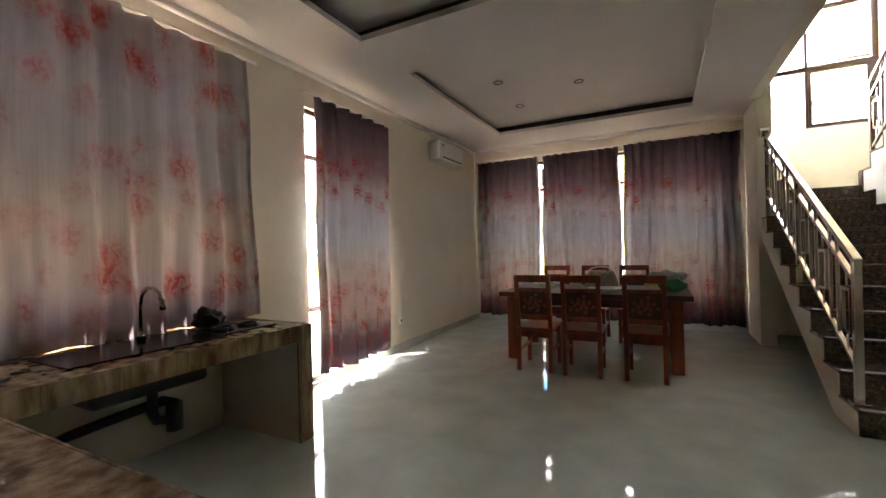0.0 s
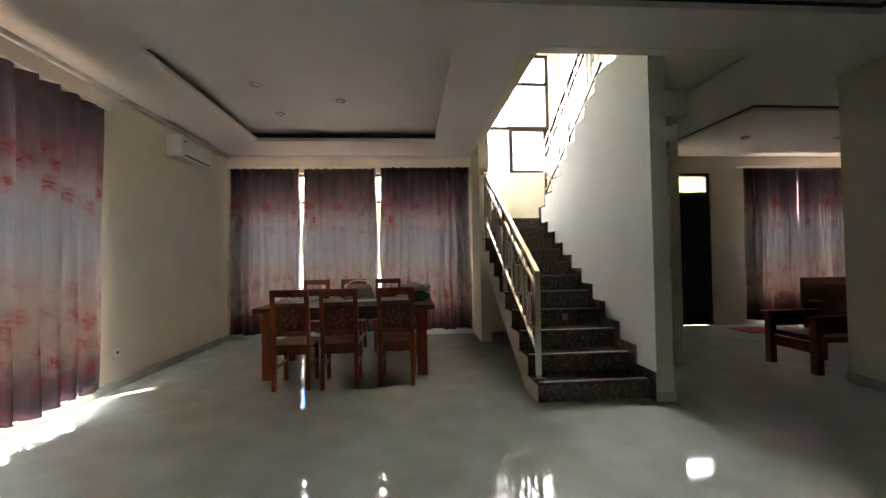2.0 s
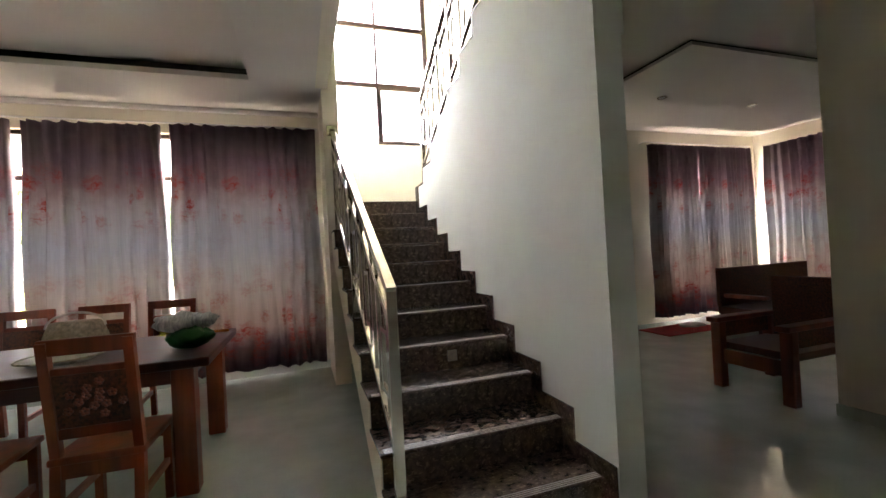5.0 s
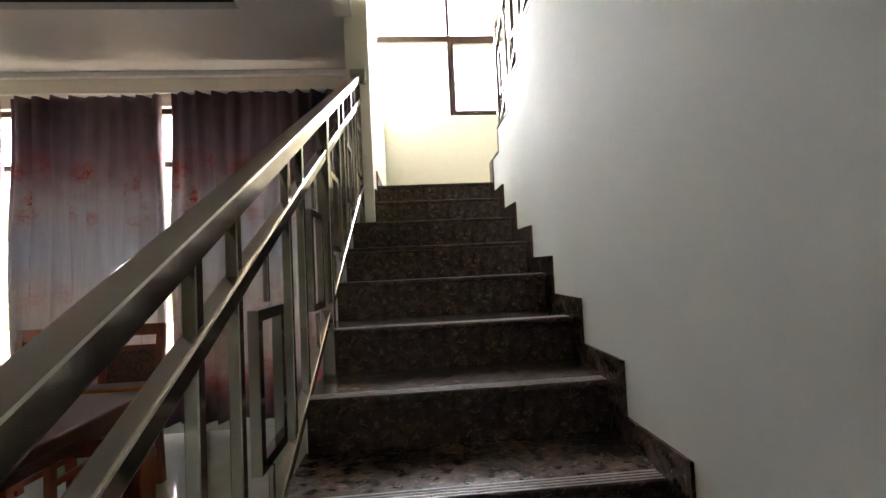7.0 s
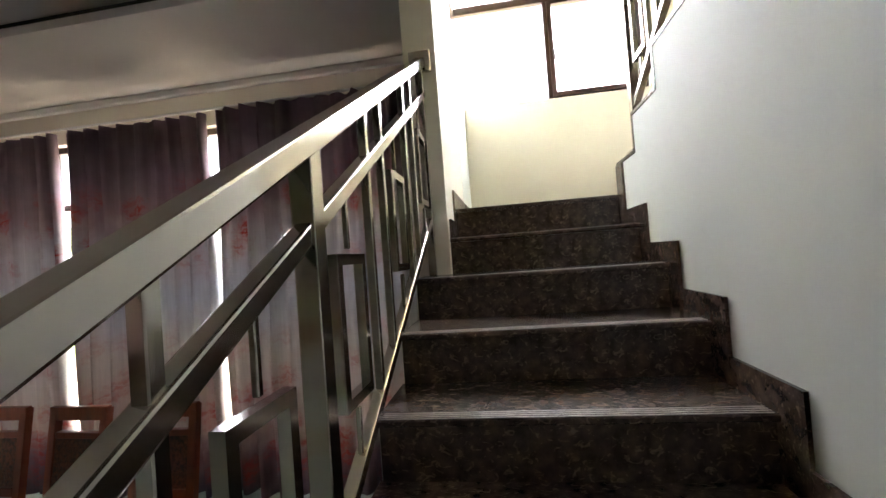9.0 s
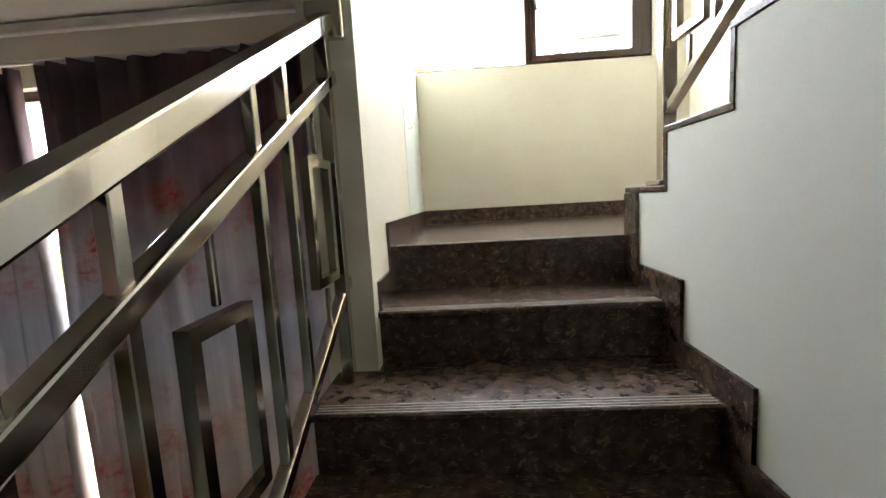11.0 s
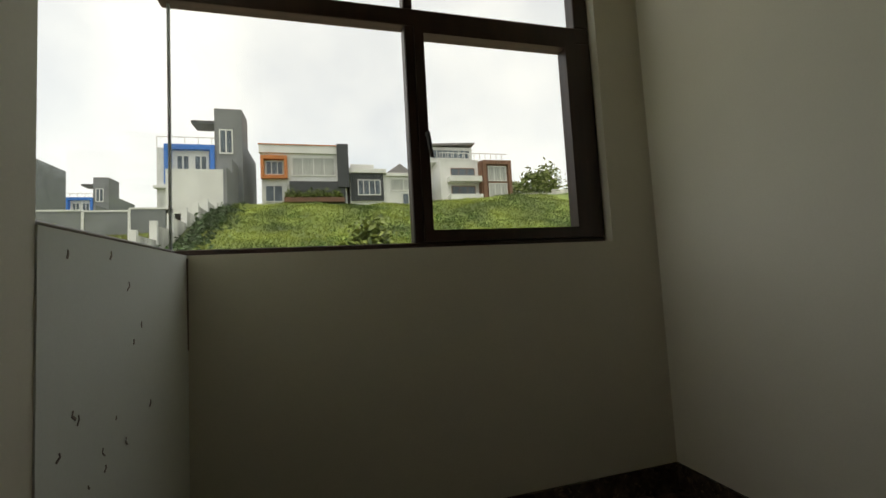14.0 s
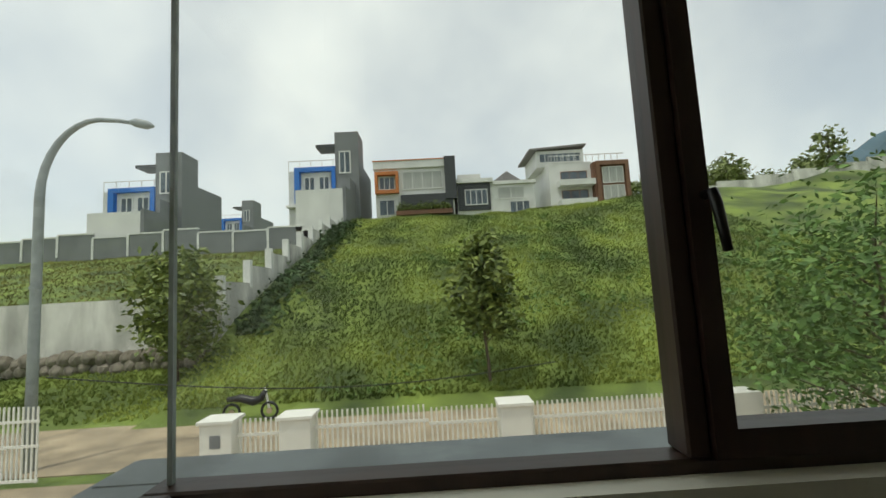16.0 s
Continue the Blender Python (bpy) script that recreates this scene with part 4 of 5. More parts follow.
part("front_apron", boxes((-0.365, -0.235, 0.22, -0.335, 0.255, 0.339)), "red_wood", bench)
sofa = thing("wooden_sofa", "dark wooden sofa back by the window", "sofa", (4.9, 2.2, 0))
part("seat", rounded(boxes((-0.9, -0.3, 0.3, 0.9, 0.3, 0.40)), 0.01), "dark_wood", sofa)
part("backrest", rounded(boxes((-0.9, 0.25, 0.40, 0.9, 0.31, 0.92)), 0.01), "carved_wood", sofa)
for x in (-0.86, 0.78):
    for y in (-0.28, 0.22):
        part("leg", boxes((x, y, 0, x + 0.08, y + 0.08, 0.299)), "dark_wood", sofa)
    part("armrest", rounded(boxes((x, -0.3, 0.52, x + 0.09, 0.24, 0.57)), 0.008), "red_wood", sofa)
rug = thing("floor_rug", "red floor mat by the curtain", "rug", (3.95, 3.05, 0.001))
part("mat", rounded(boxes((-0.55, -0.28, 0, 0.55, 0.28, 0.012)), 0.004, 1), "red_mat", rug)
heap("white_cloth", "crumpled white cloth on the red mat", "cloth", (4.2, 3.1, 0.014), 0.22, 0.14, 0.06, "cloth_white", 21)

# scuffs on the low landing wall
scuffs = thing("wall_scuffs", "dark scratches and stains on the low wall", "stain", kind="structure")
r = random.Random(11)
for i in range(14):
    y, z = r.uniform(3.85, 4.48), r.uniform(2.55, 2.98)
    w, h = r.uniform(0.002, 0.004), r.uniform(0.006, 0.020)
    bm = bmesh.new()
    slant = r.uniform(-0.9, 0.9) * h
    bar(bm, (XLAND + 0.0185, y, z), (XLAND + 0.0185, y + slant, z + h * 0.5), 0.0016, w, (0, 1, 0))
    bar(bm, (XLAND + 0.0185, y + slant, z + h * 0.5), (XLAND + 0.0185, y + slant * 0.7, z + h), 0.0016, w * 0.6, (0, 1, 0))
    part("scuff", bm, "dirt_mark", scuffs)
part("corner_stain", boxes((XLAND + 0.0185, YB - 0.005, 2.72, XLAND + 0.022, YB - 0.0005, SILL - 0.01)), "dirt_mark", scuffs)

# ---- outdoors ----
GZ = -0.6


def ground_z(x, y):
    if y < 19:
        return GZ
    n = noise.noise(Vector((x * 0.12, y * 0.12, 0))) * 0.7 + noise.noise(Vector((x * 0.4, y * 0.4, 3))) * 0.25
    if x > -10.7:
        d = y - 19
        z = GZ + 0.2 + min(d, 31) * 0.39 + 0.25 * math.sin(min(d, 31) / 31 * math.pi)
        far = max(0.0, y - 50)
        z += min(far, 80) * 0.02 + max(0.0, min(x, 60) - 8) * 0.06 * min(d, 31) / 31
        return z + n * min(1, d / 6) * (1 if y < 52 else 0.3)
    if y < 24:
        return GZ + (y - 19) * 0.24 + n * 0.2
    d = min(y - 24, 30)
    return 3.35 + d * 0.225 + n * 0.3 + max(0.0, y - 54) * 0.02


xs = sorted({*(-10.7 + 0.05 * k for k in (-1, 0, 1)), *(float(v) for v in range(-40, 62, 1)), *(float(v) for v in range(-400, -40, 30)), *(float(v) for v in range(70, 401, 30)), -3000.0, 3000.0})
ys = sorted({*(float(v) for v in range(16, 60, 1)), 23.95, 24.05, *(float(v) for v in range(60, 401, 20)), -3000.0, -300.0, -40.0, 3000.0, 1000.0})
verts = [(x, y, ground_z(x, y)) for y in ys for x in xs]
nx = len(xs)
faces = [(j * nx + i, j * nx + i + 1, (j + 1) * nx + i + 1, (j + 1) * nx + i) for j in range(len(ys) - 1) for i in range(nx - 1)]
me = bpy.data.meshes.new("ground")
me.from_pydata(verts, [], faces)
me.materials.append(M["grass"])
for p in me.polygons:
    p.use_smooth = True
tagged(new("ground", me), "green grassy hillside rising beyond the street", "ground", "", "structure")
structure("road", boxes((-60, 14.6, GZ + 0.005, 60, 18.6, GZ + 0.03)), "street", "dusty pale village street", "road")
# beyond the front, unseen paving added to keep green bounce off the ceiling
structure("yard", boxes((-14, -14.0, GZ + 0.004, 16, 14.0, GZ + 0.025)), "street", "concrete front yard, with unseen paving added at the sides and back", "pavement")
structure("house_base", boxes((XL - 0.15, -7.0, GZ, 6.65, YF + 0.1, -0.125), (XLAND - 0.1, YF + 0.1, GZ, XR + 0.1, YB + 0.1, -0.5)), "house_white", "plastered base of the house", "wall")


def clumps(name, label, count, where, size, material, seed, category="grass"):
    """Tufts of leaning blades scattered over the ground."""
    r = random.Random(seed)
    vs, fs = [], []
    for _ in range(count):
        x, y = where(r)
        z = ground_z(x, y) - 0.03
        s = size * r.uniform(0.5, 1.5)
        for _ in range(5):
            a, lean = r.uniform(0, 6.28), r.uniform(0.1, 0.8)
            w = s * 0.11
            dx, dy = math.cos(a), math.sin(a)
            b = len(vs)
            vs += [(x - dy * w, y + dx * w, z), (x + dy * w, y - dx * w, z), (x + dx * s * lean * 0.5 + dy * w * 0.7, y + dy * s * lean * 0.5 - dx * w * 0.7, z + s * 0.6), (x + dx * s * lean, y + dy * s * lean, z + s * (1.0 - 0.3 * lean))]
            fs += [(b, b + 1, b + 2), (b, b + 2, b + 3)]
    m = bpy.data.meshes.new(name)
    m.from_pydata(vs, [], fs)
    m.materials.append(M[material])
    return tagged(new(name, m), label, category, "", "stuff")


clumps("grass", "tall uneven green grass on the hillside", 60000, lambda r: (r.uniform(-10, 26), 19.2 + 31 * r.random() ** 1.3), 0.155, "grass_blade", 1)
clumps("grass_terrace", "dry short grass on the terrace", 9000, lambda r: (r.uniform(-40, -11.2), r.uniform(24.5, 48)), 0.16, "dry_grass", 2)
clumps("grass_verge", "low grass along the street", 6000, lambda r: (r.uniform(-32, -10), r.uniform(19.1, 23.6)), 0.15, "grass_blade", 3)


def leaf_cloud(bm, r, n, place, size):
    for _ in range(n):
        p = place()
        a, b = Vector((r.gauss(0, 1), r.gauss(0, 1), r.gauss(0, 0.6))).normalized(), Vector((r.gauss(0, 1), r.gauss(0, 1), r.gauss(0, 1))).normalized()
        c = a.cross(b).normalized() if a.cross(b).length > 0.01 else Vector((0, 0, 1))
        s = size * r.uniform(0.6, 1.4)
        v = [bm.verts.new(p + a * s), bm.verts.new(p + c * s * 0.42), bm.verts.new(p - a * s), bm.verts.new(p - c * s * 0.42 + Vector((0, 0, 0.1 * s)))]
        bm.faces.new(v)


r = random.Random(41)
bm = bmesh.new()
for _ in range(420):
    x, y = r.uniform(-9.8, 24), 19.3 + 27 * r.random() ** 1.3
    if noise.noise(Vector((x * 0.16, y * 0.16, 7))) < -0.02:
        continue
    z, s = ground_z(x, y), r.uniform(0.25, 0.6)
    leaf_cloud(bm, r, 26, lambda: Vector((x + r.gauss(0, s), y + r.gauss(0, s), z + abs(r.gauss(0, 0.5 * s)) + 0.04)), 0.10)
tagged(new("weeds", mesh_of("weeds", bm, "leaf_fresh")), "patches of leafy green weeds on the slope", "weeds", "", "stuff")


def tree(name, label, x, y, trunk_h, crown_h, crown_r, leaves, size, material, seed, shape=1.0, base=None):
    r = random.Random(seed)
    z0 = ground_z(x, y) if base is None else base
    t = thing(name, label, "tree", (x, y, z0 - 0.05))
    H = trunk_h + crown_h
    bm = bmesh.new()
    lean = r.uniform(-0.05, 0.05)
    tube(bm, [(lean * H * k / 6 + r.uniform(-.02, .02), r.uniform(-.02, .02), H * 0.85 * k / 6) for k in range(7)], [0.055 * H / 4 * (1 - 0.12 * k) for k in range(7)], 7)
    part("trunk", bm, "bark", t)
    tips = []
    bm = bmesh.new()
    for k in range(22):
        f = (k + 0.5) / 22
        a = k * 2.4
        rad = crown_r * (math.sin(math.pi * min(1, f * shape * 0.75 + 0.25)) ** 0.7) * r.uniform(0.75, 1.1)
        z1 = trunk_h + crown_h * f
        tip = Vector((math.cos(a) * rad, math.sin(a) * rad, z1 + 0.1 * crown_h * r.random()))
        s = Vector((0, 0, max(trunk_h * 0.7, z1 - 0.25 * crown_h)))
        tube(bm, [s, s.lerp(tip, 0.5) + Vector((0, 0, 0.06)), tip], [0.02 * H / 4, 0.014 * H / 4, 0.006], 5)
        tips.append((s, tip))
    part("limbs", bm, "bark", t)
    bm = bmesh.new()

    def place():
        s, tip = r.choice(tips)
        p = s.lerp(tip, r.uniform(0.35, 1.08))
        q = crown_r * 0.20
        return p + Vector((r.gauss(0, q), r.gauss(0, q), r.gauss(0, q * 0.8)))
    leaf_cloud(bm, r, leaves, place, size)
    part("crown", bm, material, t, "uneven leafy crown")
    return t


tree("young_tree", "young cone-shaped leafy tree on the slope", 1.25, 19.8, 2.1, 3.1, 1.15, 2600, 0.16, "leaf", 31, 1.0)
tree("street_tree", "round leafy tree by the street wall", -11.4, 21.8, 1.5, 3.9, 1.7, 3200, 0.17, "leaf", 32, 0.9)
tree("feathery_tree", "bright green spreading tree close to the house", 8.6, 12.5, 1.2, 4.2, 2.6, 9000, 0.085, "leaf_fresh", 33, 0.8)
r = random.Random(77)
for i in range(24):
    x = 24 + i * 2.3 + r.uniform(-1, 1)
    y = 58 + r.uniform(-2, 12) + (i % 3) * 3
    tree("hilltop_tree", "dark tree on the skyline", x, y, r.uniform(1, 2.4), r.uniform(3, 5.5), r.uniform(1.8, 3.0), 420, 0.42, "leaf", 100 + i, 0.9)

# shrubs along the stepped wall
bm = bmesh.new()
for _ in range(3000):
    y = r.uniform(24, 48)
    x = -10.2 + abs(r.gauss(0, 0.9))
    z = ground_z(x, y) + abs(r.gauss(0, 0.33))
    leaf_cloud(bm, r, 1, lambda: Vector((x, y, z)), 0.2)
me = mesh_of("shrubs", bm, "shrub")
tagged(new("shrubs", me), "dark creeping shrubs along the stepped wall", "shrub", "", "stuff")

# retaining walls
steps = thing("stepped_wall", "grey stepped boundary wall climbing the slope", "wall")
for k in range(9):
    y0 = 23.9 + k * 2.95
    z = 4.35 + k * 0.95
    part("panel", boxes((-10.95, y0, GZ if k == 0 else z - 3.2, -10.65, y0 + 2.95, z)), "wall_weathered", steps)
    part("pillar", boxes((-11.0, y0 - 0.02, z - 1.2, -10.60, y0 + 0.25, z + 0.28)), "house_white", steps, "white capped pillar")
street_wall = thing("street_wall", "stained white boundary wall on rubble stones", "wall")
part("panel", boxes((-42, 23.85, 1.25, -11.0, 24.1, 3.75)), "wall_weathered", street_wall)
for k in range(110):
    x = -41 + k * 0.275
    s = r.uniform(0.28, 0.42)
    bm = bmesh.new()
    bmesh.ops.create_icosphere(bm, subdivisions=2, radius=s)
    for v in bm.verts:
        v.co *= 1 + 0.25 * noise.noise(v.co * 3 + Vector((k, 0, 0)))
    ob = part("stone", bm, "rubble", street_wall)
    ob.location = (x, 23.75 + r.uniform(-0.1, 0.1), 0.65 + 0.45 * (k % 2) + r.uniform(-0.1, 0.1))
grey = thing("terrace_wall", "dark grey garden wall with white coping, stepping down", "wall")
for k in range(10):
    x0 = -46 + k * 3.55
    z = 10.6 + 0.22 * (k % 3) - (0.3 if k > 6 else 0)
    part("panel", boxes((x0, 47.0, z - 3.0, x0 + 3.5, 47.25, z)), "grey_render", grey)
    part("coping", boxes((x0 - 0.02, 46.95, z, x0 + 3.53, 47.3, z + 0.16)), "house_white", grey)
    part("pillar", boxes((x0 - 0.12, 46.92, z - 2.2, x0 + 0.1, 46.99, z)), "house_white", grey)

# front fence
fence = thing("front_fence", "white steel picket fence between plastered piers", "fence")
for x in (-6.05, -4.28, 0.75):
    bm = rounded(boxes((x, 13.75, GZ, x + 0.72, 14.3, 0.62)), 0.02)
    p = part("pier", bm, "fence_white", fence)
    part("cap", rounded(boxes((x - 0.05, 13.70, 0.62, x + 0.77, 14.35, 0.70)), 0.01), "fence_white", p)
part("number_plate", boxes((-5.82, 13.742, 0.10, -5.58, 13.749, 0.38)), "grey_render", fence, "dark plate on the pier")
part("pier", rounded(boxes((6.1, 13.75, GZ, 6.8, 14.3, 0.62)), 0.02), "fence_white", fence)
pk = mesh_of("picket", boxes((-0.02, -0.012, 0, 0.02, 0.012, 1.18)), "fence_white")
for x0, x1, dz in ((-5.33, -4.28, 0.0), (-3.56, -0.9, 0.08), (-0.9, 0.75, 0), (1.47, 6.1, 0.0), (6.8, 10.5, -0.1)):
    x = x0 + 0.07
    while x < x1 - 0.03:
        ob = new("picket", pk)
        ob.parent, ob.location = fence, (x, 14.02, GZ + 0.06 + dz)
        x += 0.118
    part("rail", boxes((x0, 13.99, GZ + 0.85 + dz, x1, 14.005, GZ + 0.92 + dz), (x0, 13.99, GZ + 0.12, x1, 14.005, GZ + 0.17)), "fence_white", fence)
gate = thing("open_gate", "white steel picket gate standing open", "gate", (-9.85, 14.0, GZ))
for k in range(20):
    ob = new("picket", pk)
    ob.parent, ob.location = gate, (-0.13 * k, 0.02 * k, 0.12)
    ob.scale = (1, 1, 1.42)
part("rail", boxes((-2.55, -0.03, 0.9, 0.05, 0.0, 0.96), (-2.55, -0.03, 1.45, 0.05, 0.0, 1.51), (-2.55, -0.03, 0.15, 0.05, 0.0, 0.21)), "fence_white", gate)

# street lamp
lamp = thing("street_lamp", "tall grey street lamp with a curved arm", "street lamp", (-10.95, 15.0, GZ))
bm = bmesh.new()
pts = [(0, 0, 0), (0, 0, 3), (0, 0, 7.0)] + [(1.5 - 1.5 * math.cos(a), 0, 7.0 + 2.05 * math.sin(a)) for a in (math.pi / 2 * k / 8 for k in range(1, 9))] + [(2.0, 0, 9.0), (2.5, 0, 8.9)]
tube(bm, pts, [0.13, 0.12, 0.11] + [0.10 - 0.005 * k for k in range(8)] + [0.055, 0.05], 10)
part("pole", bm, "lamp_grey", lamp, "", True)
bm = bmesh.new()
tube(bm, [(2.35, 0, 8.95), (2.5, 0, 8.92), (2.8, 0, 8.84), (2.98, 0, 8.79)], [0.06, 0.12, 0.12, 0.03], 10)
part("lamp_head", bm, "lamp_grey", lamp, "", True)
bm = bmesh.new()
tube(bm, [(0, 0, 4.55), (0, 0, 4.63)], 0.14, 10)
part("band", bm, "lamp_grey", lamp)
cable = thing("overhead_cable", "thin dark cable sagging over the street", "cable")
bm = bmesh.new()
tube(bm, [(-10.6 + 14 * k / 12, 15.0 + 0.3 * k, 1.7 - 1.0 * k / 12 - 1.1 * math.sin(math.pi * k / 12) * 0.5) for k in range(13)], 0.018, 5)
part("wire", bm, "plastic_black", cable)

# parked motorbike at the foot of the slope
bike = thing("motorbike", "dark parked motorbike by the roadside", "motorbike", (-6.9, 18.3, GZ + 0.03))
for x in (-0.62, 0.62):
    bm = bmesh.new()
    tube(bm, [(x + 0.26 * math.cos(t), 0, 0.30 + 0.26 * math.sin(t)) for t in (2 * math.pi * k / 18 for k in range(19))], 0.045, 7)
    w = part("wheel", bm, "plastic_black", bike, "", True)
    bm = bmesh.new()
    tube(bm, [(x, -0.04, 0.30), (x, 0.04, 0.30)], 0.10, 10)
    part("hub", bm, "steel", w)
bm = bmesh.new()
tube(bm, [(-0.75, 0, 0.72), (-0.3, 0, 0.74), (0.1, 0, 0.62), (0.35, 0, 0.70), (0.5, 0, 0.95)], [0.08, 0.13, 0.15, 0.12, 0.08], 9)
part("body", bm, "plastic_black", bike, "", True)
bm = bmesh.new()
tube(bm, [(0.62, 0, 0.3), (0.5, 0, 0.95), (0.46, 0, 1.05)], 0.035, 7)
part("fork", bm, "house_white", bike)
bm = bmesh.new()
tube(bm, [(0.44, -0.32, 1.06), (0.46, 0, 1.04), (0.44, 0.32, 1.06)], 0.018, 6)
part("handlebar", bm, "plastic_black", bike)

# ---- houses on the ridge ----


def house_window(h, x0, x1, z0, z1, y, frame="house_white", fill="house_glass", bars=2):
    w = part("window", boxes((x0, y - 0.10, z0, x1, y - 0.02, z0 + 0.1), (x0, y - 0.10, z1 - 0.1, x1, y - 0.02, z1), (x0, y - 0.10, z0 + 0.1, x0 + 0.1, y - 0.02, z1 - 0.1), (x1 - 0.1, y - 0.10, z0 + 0.1, x1, y - 0.02, z1 - 0.1)), frame, h)
    part("pane", boxes((x0 + 0.1, y - 0.06, z0 + 0.1, x1 - 0.1, y - 0.03, z1 - 0.1)), fill, w)
    for k in range(1, bars):
        x = x0 + (x1 - x0) * k / bars
        part("glazing_bar", boxes((x - 0.05, y - 0.09, z0 + 0.1, x + 0.05, y - 0.03, z1 - 0.1)), frame, w)


def blue_house(x, y, z, label):
    """A white and blue house with a grey stair tower and a stepped side wall."""
    h = thing("house", label, "house", (x, y, z))
    part("wall", boxes((-1.2, 0.6, 0, 2.6, 9, 6.2)), "house_white", h)
    part("balcony_surround", boxes((-0.55, 0.0, 3.1, 3.1, 0.6, 3.45), (-0.55, 0.0, 6.0, 3.1, 0.6, 6.4), (-0.55, 0.0, 3.45, -0.1, 0.6, 6.0), (2.75, 0.0, 3.45, 3.1, 0.6, 6.0)), "house_blue", h, "bright blue balcony surround")
    house_window(h, 0.2, 1.2, 3.6, 5.6, 0.6)
    house_window(h, 1.5, 2.5, 3.6, 5.6, 0.6)
    house_window(h, 0.1, 1.1, 0.3, 2.4, 0.6)
    part("canopy", boxes((-1.3, -0.1, 2.75, 0.6, 0.6, 2.95)), "house_white", h)
    part("tower", boxes((3.1, 0.2, 0, 5.2, 3.6, 9.6), (2.6, 3.6, 0, 5.2, 9.5, 6.9)), "grey_render", h, "dark grey stair tower")
    house_window(h, 3.45, 4.5, 5.7, 7.8, 0.2)
    rl = part("roof_railing", boxes((-1.2, 0.6, 7.1, 3.0, 0.66, 7.17), *[(v, 0.6, 6.2, v + 0.05, 0.66, 7.1) for v in (-1.2, -0.2, 0.8, 1.8, 2.8)]), "house_white", h)
    part("pergola", boxes((1.3, 0.6, 8.35, 3.1, 3.0, 8.5), *[(1.3, 0.6 + 0.5 * k, 8.5, 3.1, 0.72 + 0.5 * k, 8.62) for k in range(5)]), "house_dark", h)
    part("garden_wall", boxes((0.9, -5.5, -3.2, 4.6, -0.05, 3.2)), "house_white", h, "blank white side building")
    part("side_wall", boxes((4.6, -5.5, -3.0, 4.85, -3.0, 3.4), (4.6, -3.0, -2.5, 4.85, 0.15, 4.6)), "grey_render", h)
    return h


blue_house(-15.9, 52.5, 10.4, "white house with blue balcony, grey tower and roof terrace").scale = (1.32, 1.0, 1.3)
blue_house(-38.2, 53.5, 9.3, "white and blue house with a dark grey stair tower").scale = (1.5, 1.0, 1.3)
far = blue_house(-38.5, 80.0, 12.2, "distant white and blue house")

oh = thing("house", "house with orange balcony frame and dark glass front", "house", (-7.2, 53.0, 12.1))
oh.scale = (0.93, 1, 1)
part("wall", boxes((0, 0, -1.5, 10.0, 8, 6.0)), "house_white", oh)
part("roof", boxes((-0.2, -0.3, 6.0, 8.9, 8.2, 6.9)), "house_white", oh, "flat roof with a broad pale fascia")
part("roof_edge", boxes((-0.25, -0.36, 6.9, 8.9, 8.2, 7.02)), "house_orange", oh)
part("orange_frame", boxes((0.0, -0.6, 3.0, 3.0, 0, 3.4), (0.0, -0.6, 5.2, 3.0, 0, 5.6), (0.0, -0.6, 3.4, 0.35, 0, 5.2), (2.65, -0.6, 3.4, 3.0, 0, 5.2)), "house_orange", oh)
house_window(oh, 0.5, 2.5, 3.5, 5.1, 0.0, bars=3)
house_window(oh, 3.5, 8.6, 3.4, 5.6, 0.0, "house_white", "house_curtain", 4)
part("dark_front", boxes((3.2, -0.5, 0.0, 9.8, 0, 2.7)), "house_dark", oh)
part("dark_fin", boxes((8.92, -0.7, 2.0, 10.3, 6, 7.1)), "house_dark", oh)
part("planter", boxes((2.6, -1.2, 0.2, 9.6, -0.6, 0.7)), "house_brown", oh)
bm = bmesh.new()
leaf_cloud(bm, r, 700, lambda: Vector((r.uniform(2.7, 9.5), -0.9 + r.gauss(0, 0.2), 0.8 + abs(r.gauss(0, 0.35)))), 0.18)
part("hedge", bm, "leaf", oh)
house_window(oh, 0.4, 2.4, 0.4, 2.3, 0.0)

wh = thing("house", "low white house with a dark framed window front", "house", (2.5, 53.5, 12.7))
wh.scale = (0.9, 1, 1)
part("wall", boxes((0, 0, -1.5, 10.4, 7, 3.3), (0.3, 2, 3.3, 3.5, 7, 5.0)), "house_white", wh)
part("roof", boxes((-0.2, -0.5, 3.3, 4.8, 2, 3.8), (4.8, -0.3, 3.0, 10.6, 7, 3.4)), "house_white", wh)
part("grey_front", boxes((0.1, -0.25, 0, 4.4, 0, 3.3)), "house_dark", wh)
house_window(wh, 1.0, 4.0, 0.6, 2.5, -0.25, bars=4)
house_window(wh, 5.4, 9.0, 1.2, 2.7, 0.0, "house_white", "house_curtain", 2)
house_window(wh, 6.9, 9.6, -0.6, 0.9, -0.1, bars=3)
bm = bmesh.new()
for k in range(2):
    vs = [bm.verts.new(v) for v in ((4.6 + k * 0.1, 1 + 3 * k, 3.4), (9.4, 1 + 3 * k, 3.4), (7.0, 1 + 3 * k, 4.9))]
bm.verts.ensure_lookup_table()
v = bm.verts
for f in ((0, 1, 2), (5, 4, 3), (0, 2, 5, 3), (1, 4, 5, 2), (0, 3, 4, 1)):
    bm.faces.new([v[i] for i in f])
part("gable", bm, "roof", wh, "grey pitched roof")

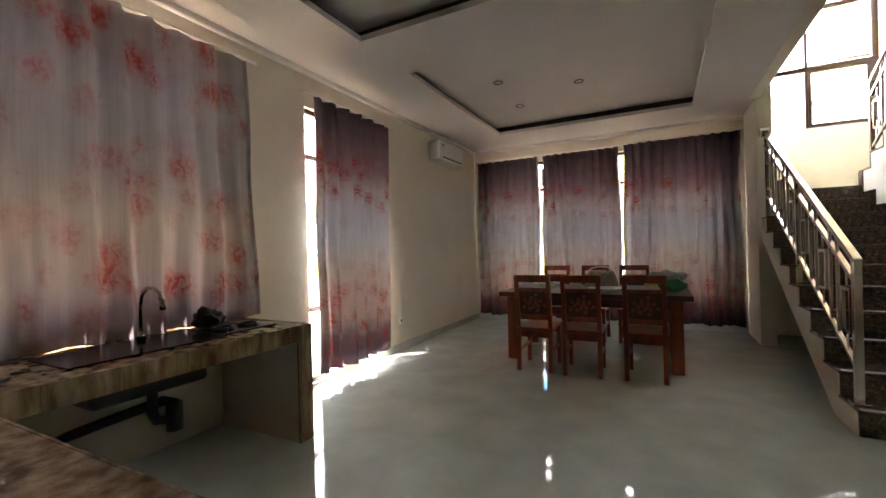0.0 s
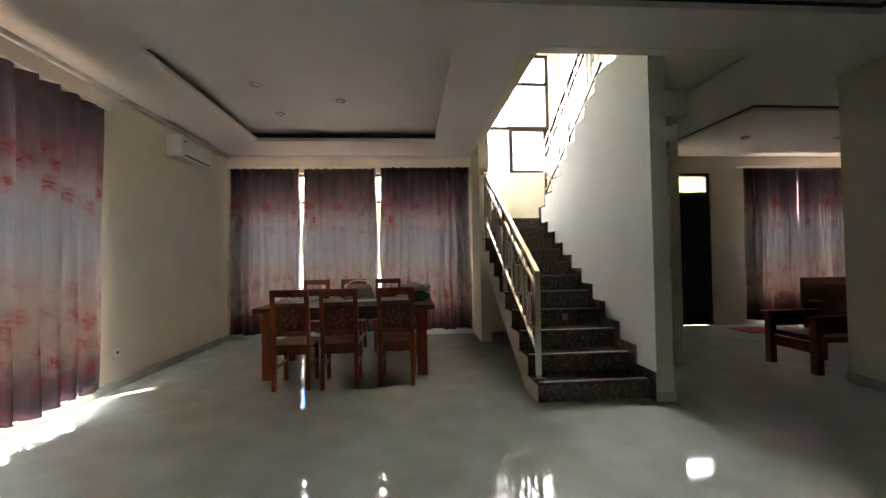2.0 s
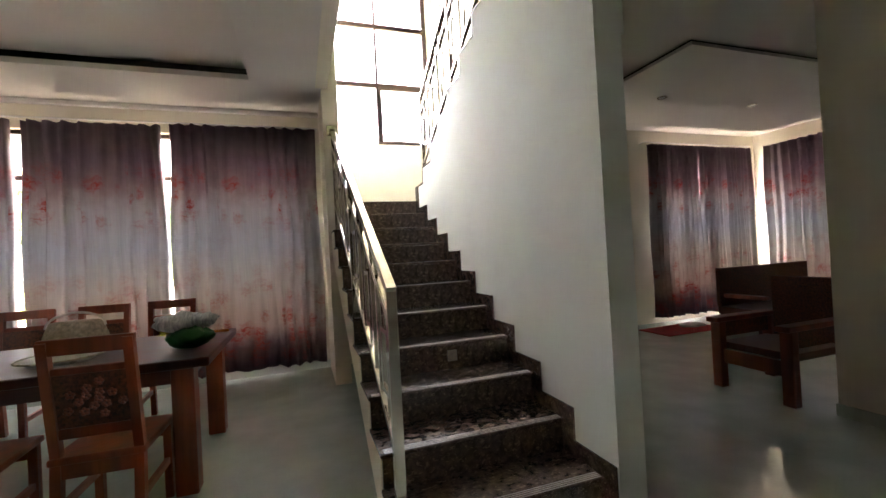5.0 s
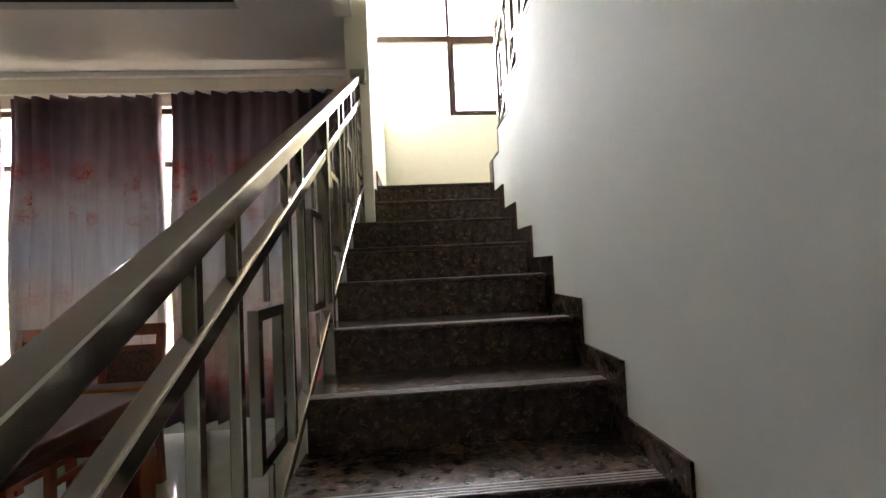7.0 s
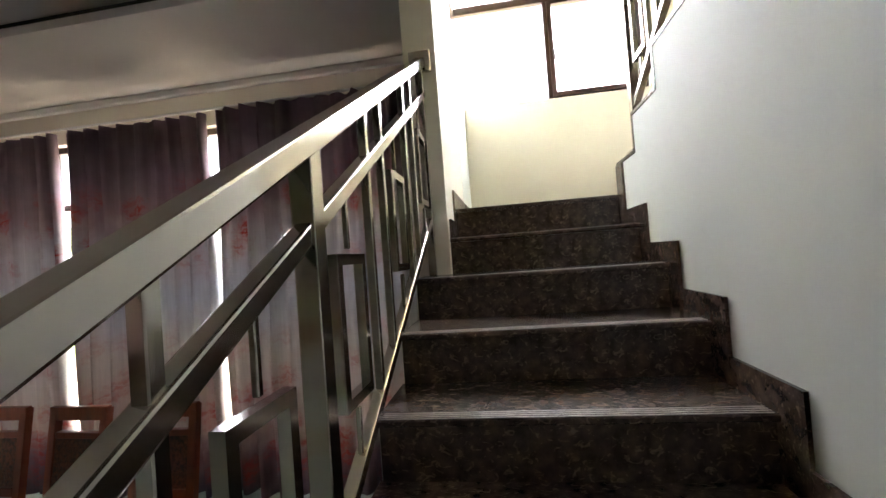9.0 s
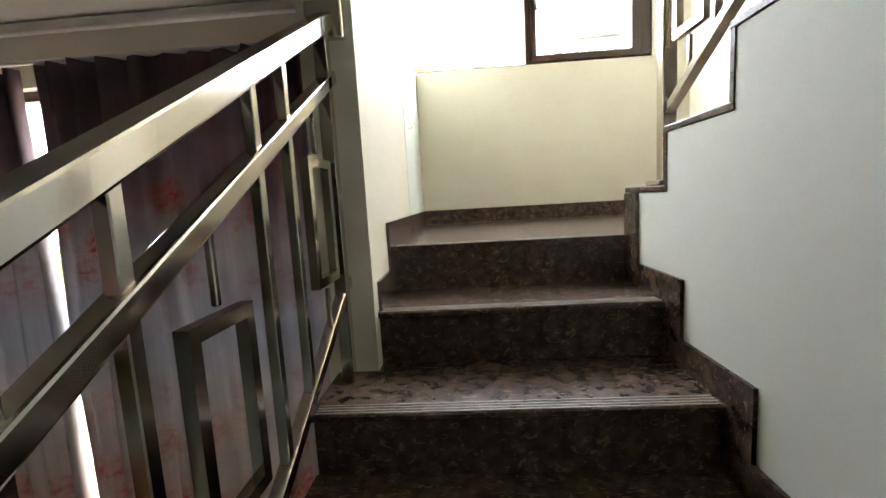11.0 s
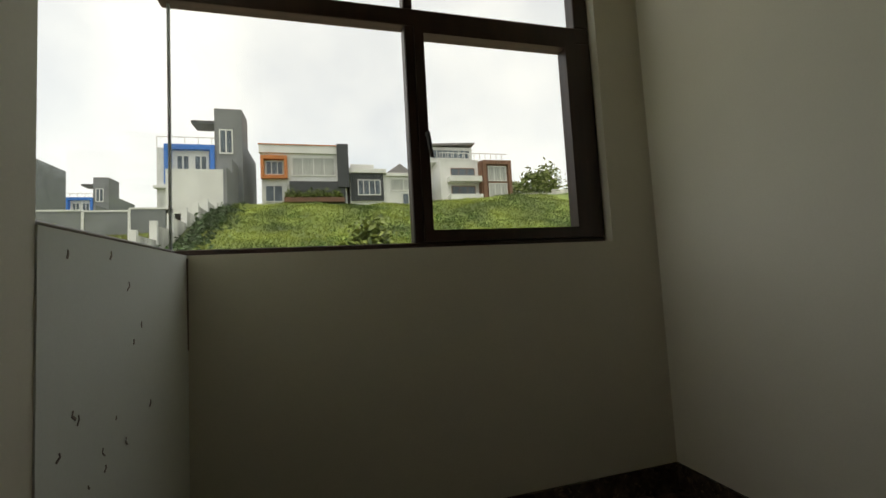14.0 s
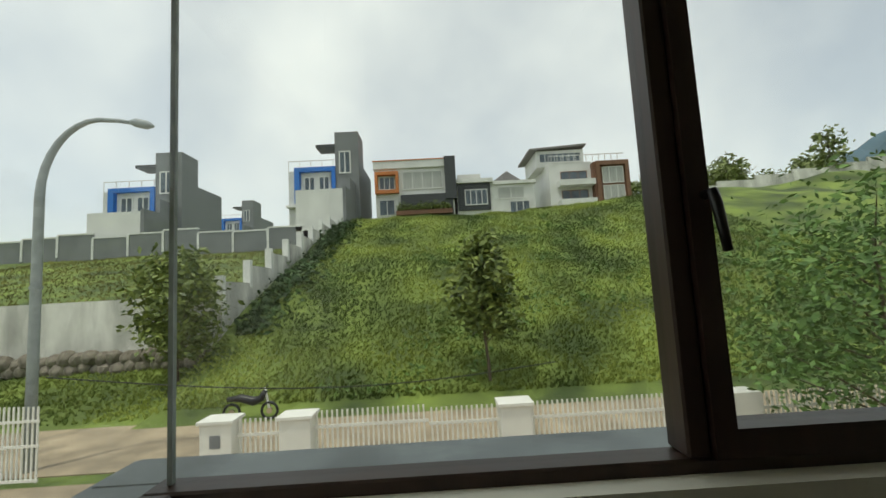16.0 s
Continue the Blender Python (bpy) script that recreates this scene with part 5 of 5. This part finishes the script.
bh = thing("house", "three-storey house with a brown framed bay and roof terrace", "house", (13.9, 54.0, 12.4))
bh.scale = (0.86, 1, 0.87)
part("wall", boxes((0, 0, -1.5, 6.2, 8, 6.6)), "house_white", bh)
part("brown_bay", boxes((6.0, -1.0, -1.0, 11.0, 7, 6.2)), "house_brown", bh)
part("brown_frame", boxes((6.2, -1.35, 0.2, 10.8, -1.0, 0.6), (6.2, -1.35, 5.6, 10.8, -1.0, 6.2), (6.2, -1.35, 0.6, 6.7, -1.0, 5.6), (10.3, -1.35, 0.6, 10.8, -1.0, 5.6)), "house_brown", bh)
house_window(bh, 7.1, 10.1, 3.1, 5.4, -1.0, "house_white", "house_curtain", 3)
house_window(bh, 7.1, 10.1, 0.6, 2.8, -1.0, "house_white", "house_curtain", 3)
for z in (0.3, 3.0):
    part("balcony", boxes((1.0, -1.4, z, 6.0, 0, z + 0.8)), "house_white", bh)
    house_window(bh, 1.6, 5.4, z + 0.9, z + 2.3, 0.0, "house_brown", "house_glass", 3)
part("upper_storey", boxes((-1.2, 1.5, 6.6, 5.8, 8, 9.0)), "house_white", bh)
house_window(bh, -0.8, 5.4, 7.2, 8.6, 1.5, bars=7)
part("terrace_railing", boxes((0, -0.2, 7.5, 10.8, -0.1, 7.6), *[(v * 0.9, -0.2, 6.6, v * 0.9 + 0.06, -0.1, 7.5) for v in range(12)]), "house_white", bh)
bm = bmesh.new()
m = Matrix.Rotation(radians(-3), 4, "Y")
box(bm, -1.8, 1.0, 9.1, 6.6, 8.4, 9.35, m)
part("roof", bm, "roof", bh, "thin sloping roof")
lw = thing("ridge_wall", "pale low wall along the ridge", "wall")
for k in range(12):
    part("panel", boxes((26 + k * 5, 56, 12.6 + k * 0.55, 31 + k * 5, 56.3, 14.2 + k * 0.55)), "wall_weathered", lw)
sheds = thing("warehouse", "low dark grey building behind the garden wall", "building", (-62, 60, 7.5))
part("wall", boxes((0, 0, 0, 14, 8, 3.6)), "grey_render", sheds)
part("roof", boxes((-0.3, -0.3, 3.6, 14.3, 8.3, 3.9)), "roof", sheds)
house_window(sheds, 4, 7, 1.0, 2.6, 0.0)

# distant mountain; the haze in front of it is only its blue-grey colour
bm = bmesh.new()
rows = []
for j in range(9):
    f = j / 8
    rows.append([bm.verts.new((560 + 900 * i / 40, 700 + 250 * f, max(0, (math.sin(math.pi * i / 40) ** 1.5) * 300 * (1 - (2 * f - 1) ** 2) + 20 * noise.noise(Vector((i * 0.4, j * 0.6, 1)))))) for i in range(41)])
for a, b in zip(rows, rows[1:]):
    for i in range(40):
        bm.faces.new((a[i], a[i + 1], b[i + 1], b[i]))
structure("backdrop", bm, "far_hill_haze", "distant mountain, its blue haze put into the colour", "mountain")
